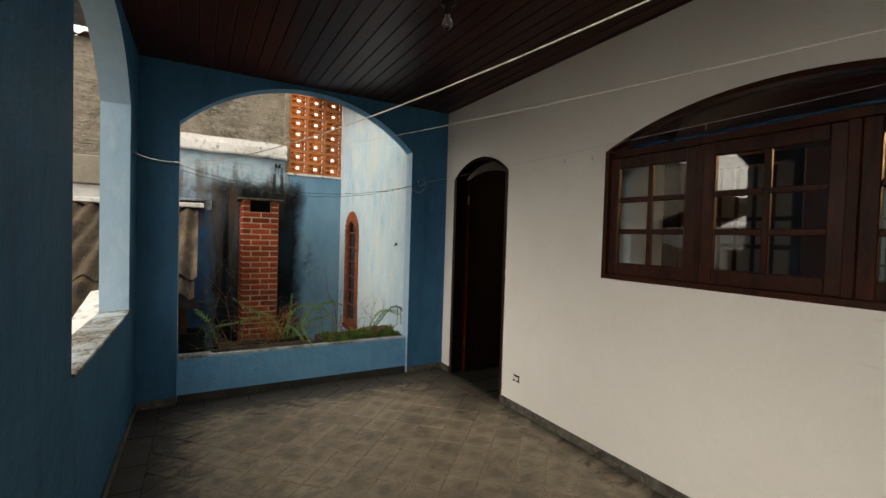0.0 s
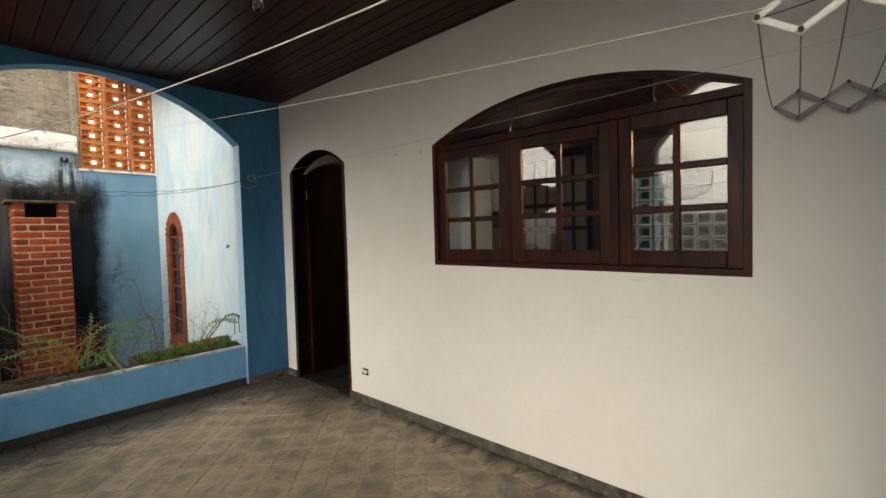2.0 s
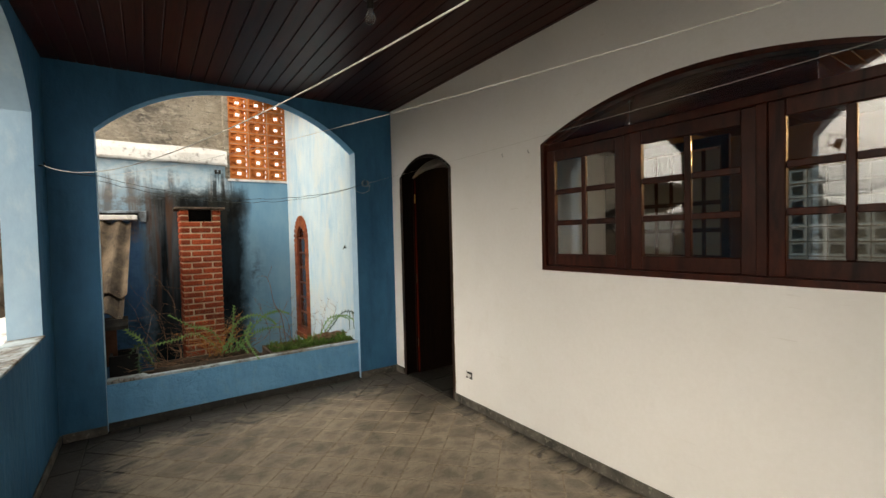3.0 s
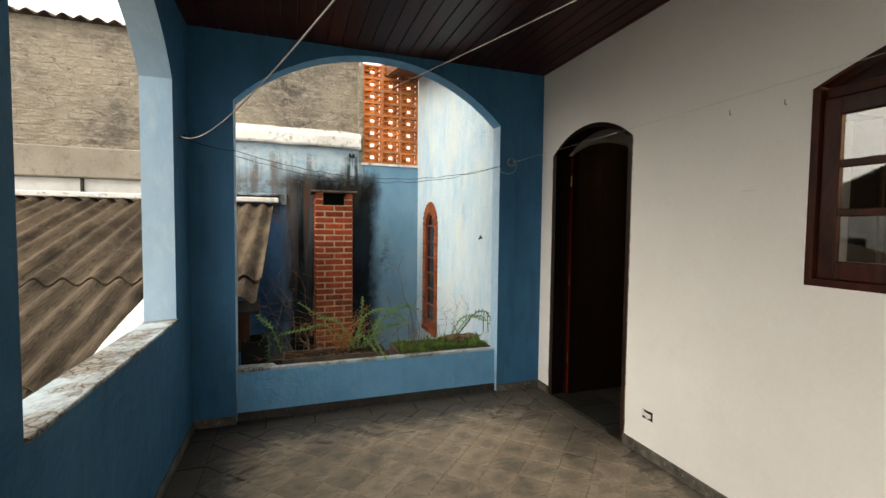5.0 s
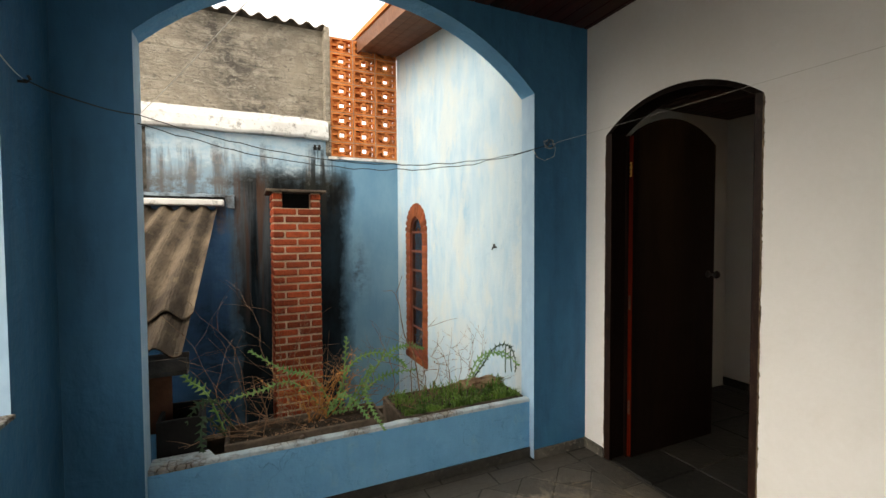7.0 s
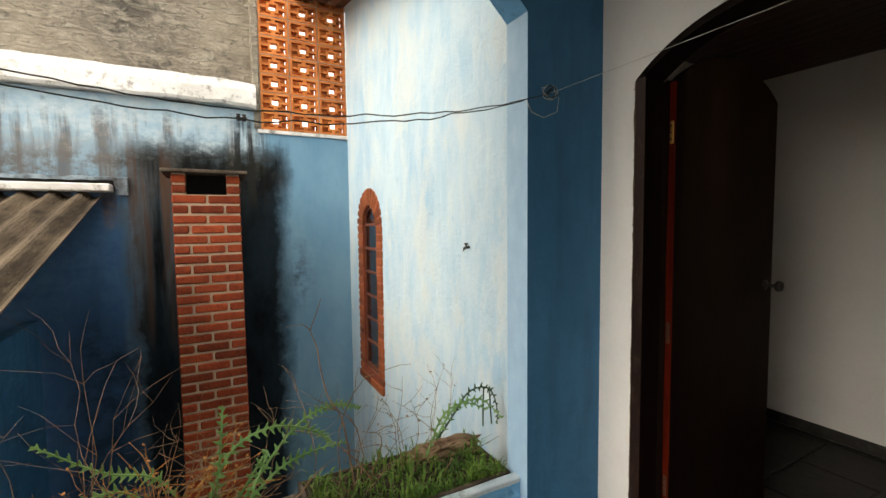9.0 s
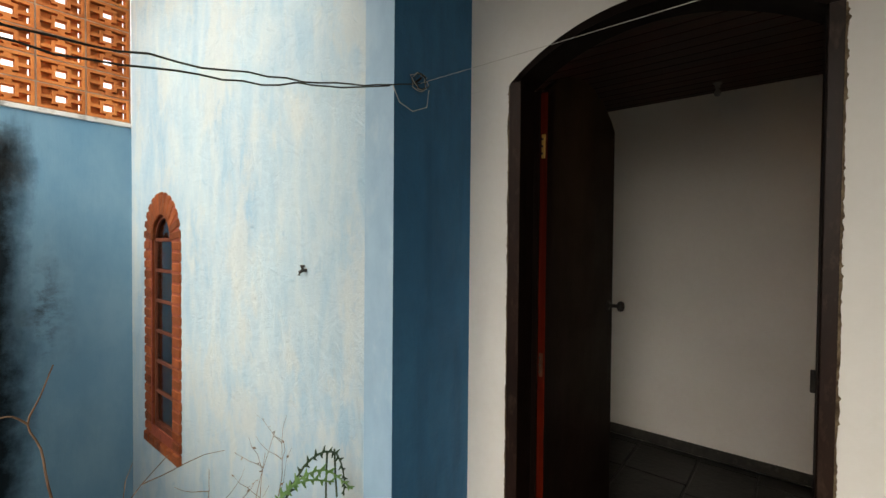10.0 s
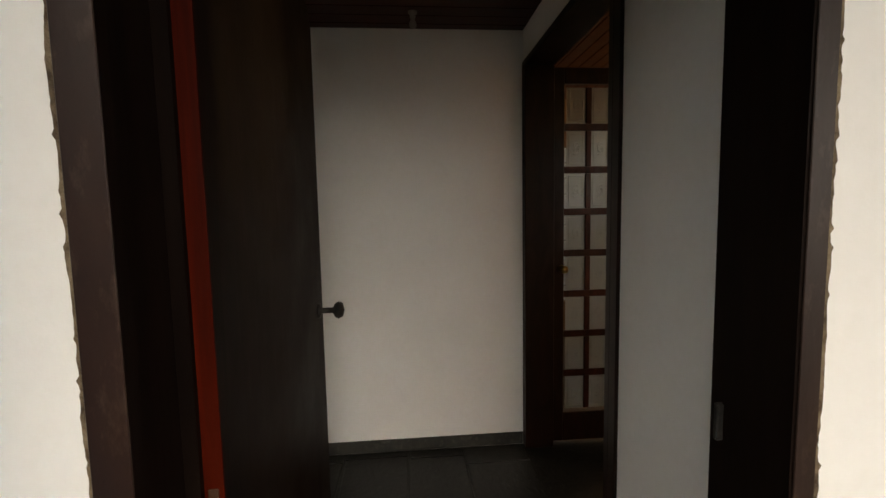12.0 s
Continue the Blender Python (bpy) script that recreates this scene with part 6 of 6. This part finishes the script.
# ---- neighbourhood on the open side, seen in the window glass ----
dish = thing("satellite_dish", "grey mesh satellite dish on a pole", "satellite dish")
bm = bmesh.new()
bowl = lambda r, a: (r * math.cos(a), r * math.sin(a), 0.35 * (r / 0.78) ** 2)
for k in range(24):
    tube(bm, [bowl(0.78 * i / 6, 2 * math.pi * k / 24) for i in range(7)], 0.006, 4)
for r in (0.13, 0.26, 0.39, 0.52, 0.65, 0.78):
    tube(bm, [bowl(r, 2 * math.pi * j / 28) for j in range(29)], 0.006 if r < 0.7 else 0.014, 4)
dm = look((-4.6, 3.0, 2.25), (-4.6 - 3.0, 3.0 + 2.0, -1.0))
bmesh.ops.transform(bm, matrix=dm, verts=bm.verts)
part("reflector", bm, DISHGREY, dish)
part("pole", tube(bmesh.new(), [(-4.7, 3.05, 0.25), (-4.7, 3.05, 2.2)], 0.035, 8), GALV, dish)
for a in (0.4, 2.5, 4.6):
    part("strut", tube(bmesh.new(), [dm @ Vector((0.7 * math.cos(a), 0.7 * math.sin(a), 0.3)), dm @ Vector((0, 0, 0.75))], 0.01, 5), IRON, dish)
part("feed", tube(bmesh.new(), [dm @ Vector((0, 0, 0.68)), dm @ Vector((0, 0, 0.82))], 0.05, 8), IRON, dish)


def small_house(x0, x1, y0, y1, z1, label):
    h = thing("house", label, "house")
    part("wall", box(x0, x1, y0, y1, -3.0, z1), LEDGE, h)
    bm = bmesh.new()
    yc, e = (y0 + y1) / 2, 0.35
    v = [bm.verts.new(p) for p in ((x0 - e, y0 - e, z1 - 0.05), (x1 + e, y0 - e, z1 - 0.05), (x1 + e, yc, z1 + 0.9), (x0 - e, yc, z1 + 0.9), (x0 - e, y1 + e, z1 - 0.05), (x1 + e, y1 + e, z1 - 0.05))]
    bm.faces.new((v[0], v[1], v[2], v[3]))
    bm.faces.new((v[3], v[2], v[5], v[4]))
    bmesh.ops.solidify(bm, geom=bm.faces[:], thickness=0.08)
    part("roof", bm, FIBRO, h)
    for yy in (y0 + 0.5, y1 - 1.3):
        w = part("window", box(x1, x1 + 0.03, yy, yy + 0.8, z1 - 1.6, z1 - 0.6, 0.004), DARKWOOD, h)
        part("pane", box(x1 + 0.03, x1 + 0.034, yy + 0.06, yy + 0.74, z1 - 1.54, z1 - 0.66), GLASS, w)
    return h


small_house(-11.0, -7.0, 4.2, 7.6, 1.9, "pale neighbour house with dark pitched roof")
bw = thing("boundary_wall", "grey block boundary wall with white coping", "wall")
part("wall", box(-9.2, -9.0, -8.0, 4.0, -3.0, 1.72), SMOOTH, bw)
part("coping", box(-9.25, -8.95, -8.0, 4.0, 1.72, 1.80, 0.01), LEDGE, bw)
small_house(-16.0, -11.5, -2.5, 2.6, 1.3, "pale low neighbour house with dark pitched roof")

# ---- floor tiles ----
def clip(poly, x0, x1, y0, y1):
    for ax, lim, keep in ((0, x0, 1), (0, x1, -1), (1, y0, 1), (1, y1, -1)):
        res = []
        for i, p in enumerate(poly):
            q = poly[(i + 1) % len(poly)]
            a, b = (p[ax] - lim) * keep, (q[ax] - lim) * keep
            if a >= 0:
                res.append(p)
            if a * b < 0:
                f = a / (a - b)
                res.append((p[0] + (q[0] - p[0]) * f, p[1] + (q[1] - p[1]) * f))
        poly = res
        if len(poly) < 3:
            return []
    return poly


def slab(poly, z):
    cx, cy = sum(p[0] for p in poly) / len(poly), sum(p[1] for p in poly) / len(poly)
    bm = bmesh.new()
    lo = [bm.verts.new((p[0] - cx, p[1] - cy, -0.012)) for p in poly]
    mid = [bm.verts.new((p[0] - cx, p[1] - cy, -0.003)) for p in poly]
    hi = [bm.verts.new(((p[0] - cx) * 0.982, (p[1] - cy) * 0.982, 0.0)) for p in poly]
    bm.faces.new(hi)
    for a, b in ((lo, mid), (mid, hi)):
        for i in range(len(poly)):
            j = (i + 1) % len(poly)
            bm.faces.new((a[i], a[j], b[j], b[i]))
    return bm, (cx, cy, z)


rr = random.Random(77)
FX0, FX1, FY0, FY1 = 0.25, 2.65, 0.30, 4.46
PT = 0.188
c45 = math.cos(math.pi / 4)
full = None
for i in range(-30, 30):
    for j in range(-30, 30):
        cx, cy = 1.56 + (i + j) * PT * c45, 3.68 + (i - j) * PT * c45
        h = PT / 2 - 0.003 + rr.uniform(-0.0025, 0.001)
        poly = clip([(cx + h / c45 * math.cos(a), cy + h / c45 * math.sin(a)) for a in (0, math.pi / 2, math.pi, 1.5 * math.pi)], FX0, FX1, FY0, FY1)
        if len(poly) < 3:
            continue
        xs, ys = [p[0] for p in poly], [p[1] for p in poly]
        if max(xs) - min(xs) < 0.03 or max(ys) - min(ys) < 0.03:
            continue
        whole = max(xs) - min(xs) > 0.25 and max(ys) - min(ys) > 0.25
        z = rr.uniform(-0.0015, 0.0015)
        if whole and full:
            o = new("tile", full)
            o.parent, o.location = floor, (cx, cy, z)
        else:
            bm, at = slab(poly, z)
            o = part("tile", bm, SLATE, floor)
            o.location = at
            if whole:
                full = o.data
        o.rotation_euler = (rr.uniform(-0.006, 0.006), rr.uniform(-0.006, 0.006), rr.uniform(-0.012, 0.012))
# border of long slates along the walls
for x0, x1, y0, y1, along in ((0.10, 0.245, 0.14, 4.59, "y"), (2.655, 2.80, 0.14, 4.59, "y"), (0.25, 2.65, 4.465, 4.595, "x"), (0.25, 2.65, 0.14, 0.295, "x")):
    u, end = (y0, y1) if along == "y" else (x0, x1)
    while u < end - 0.05:
        e = min(u + rr.uniform(0.28, 0.42), end)
        poly = [(x0, u), (x1, u), (x1, e - 0.008), (x0, e - 0.008)] if along == "y" else [(u, y0), (e - 0.008, y0), (e - 0.008, y1), (u, y1)]
        bm, at = slab(poly, rr.uniform(-0.0015, 0.001))
        part("tile", bm, SLATE, floor).location = at
        u = e
for k, y0 in enumerate((3.40, 3.78, 4.10, 4.47)):
    y1 = (3.775, 4.095, 4.465, 4.97)[k]
    u = XR + 0.02
    while u < 4.80:
        e = min(u + rr.uniform(0.28, 0.5), 4.815)
        bm, at = slab([(u, y0 + rr.uniform(0, 0.01)), (e - 0.008, y0 + rr.uniform(0, 0.01)), (e - 0.008, y1 - rr.uniform(0, 0.01)), (u, y1 - rr.uniform(0, 0.01))], 0.002)
        if not (u < XRI and (y0 < DOOR[0] - 0.05 or y1 > DOOR[1] + 0.05)):
            part("tile", bm, INSLATE, floor_indoor).location = at
        else:
            bm.free()
        u = e
# front strip between pillars
u = FRONT[0] + 0.01
while u < FRONT[1] - 0.08:
    e = min(u + rr.uniform(0.3, 0.42), FRONT[1] - 0.01)
    bm, at = slab([(u, 4.60), (e - 0.008, 4.60), (e - 0.008, 4.64), (u, 4.64)], -0.001)
    part("tile", bm, SLATE, floor).location = at
    u = e
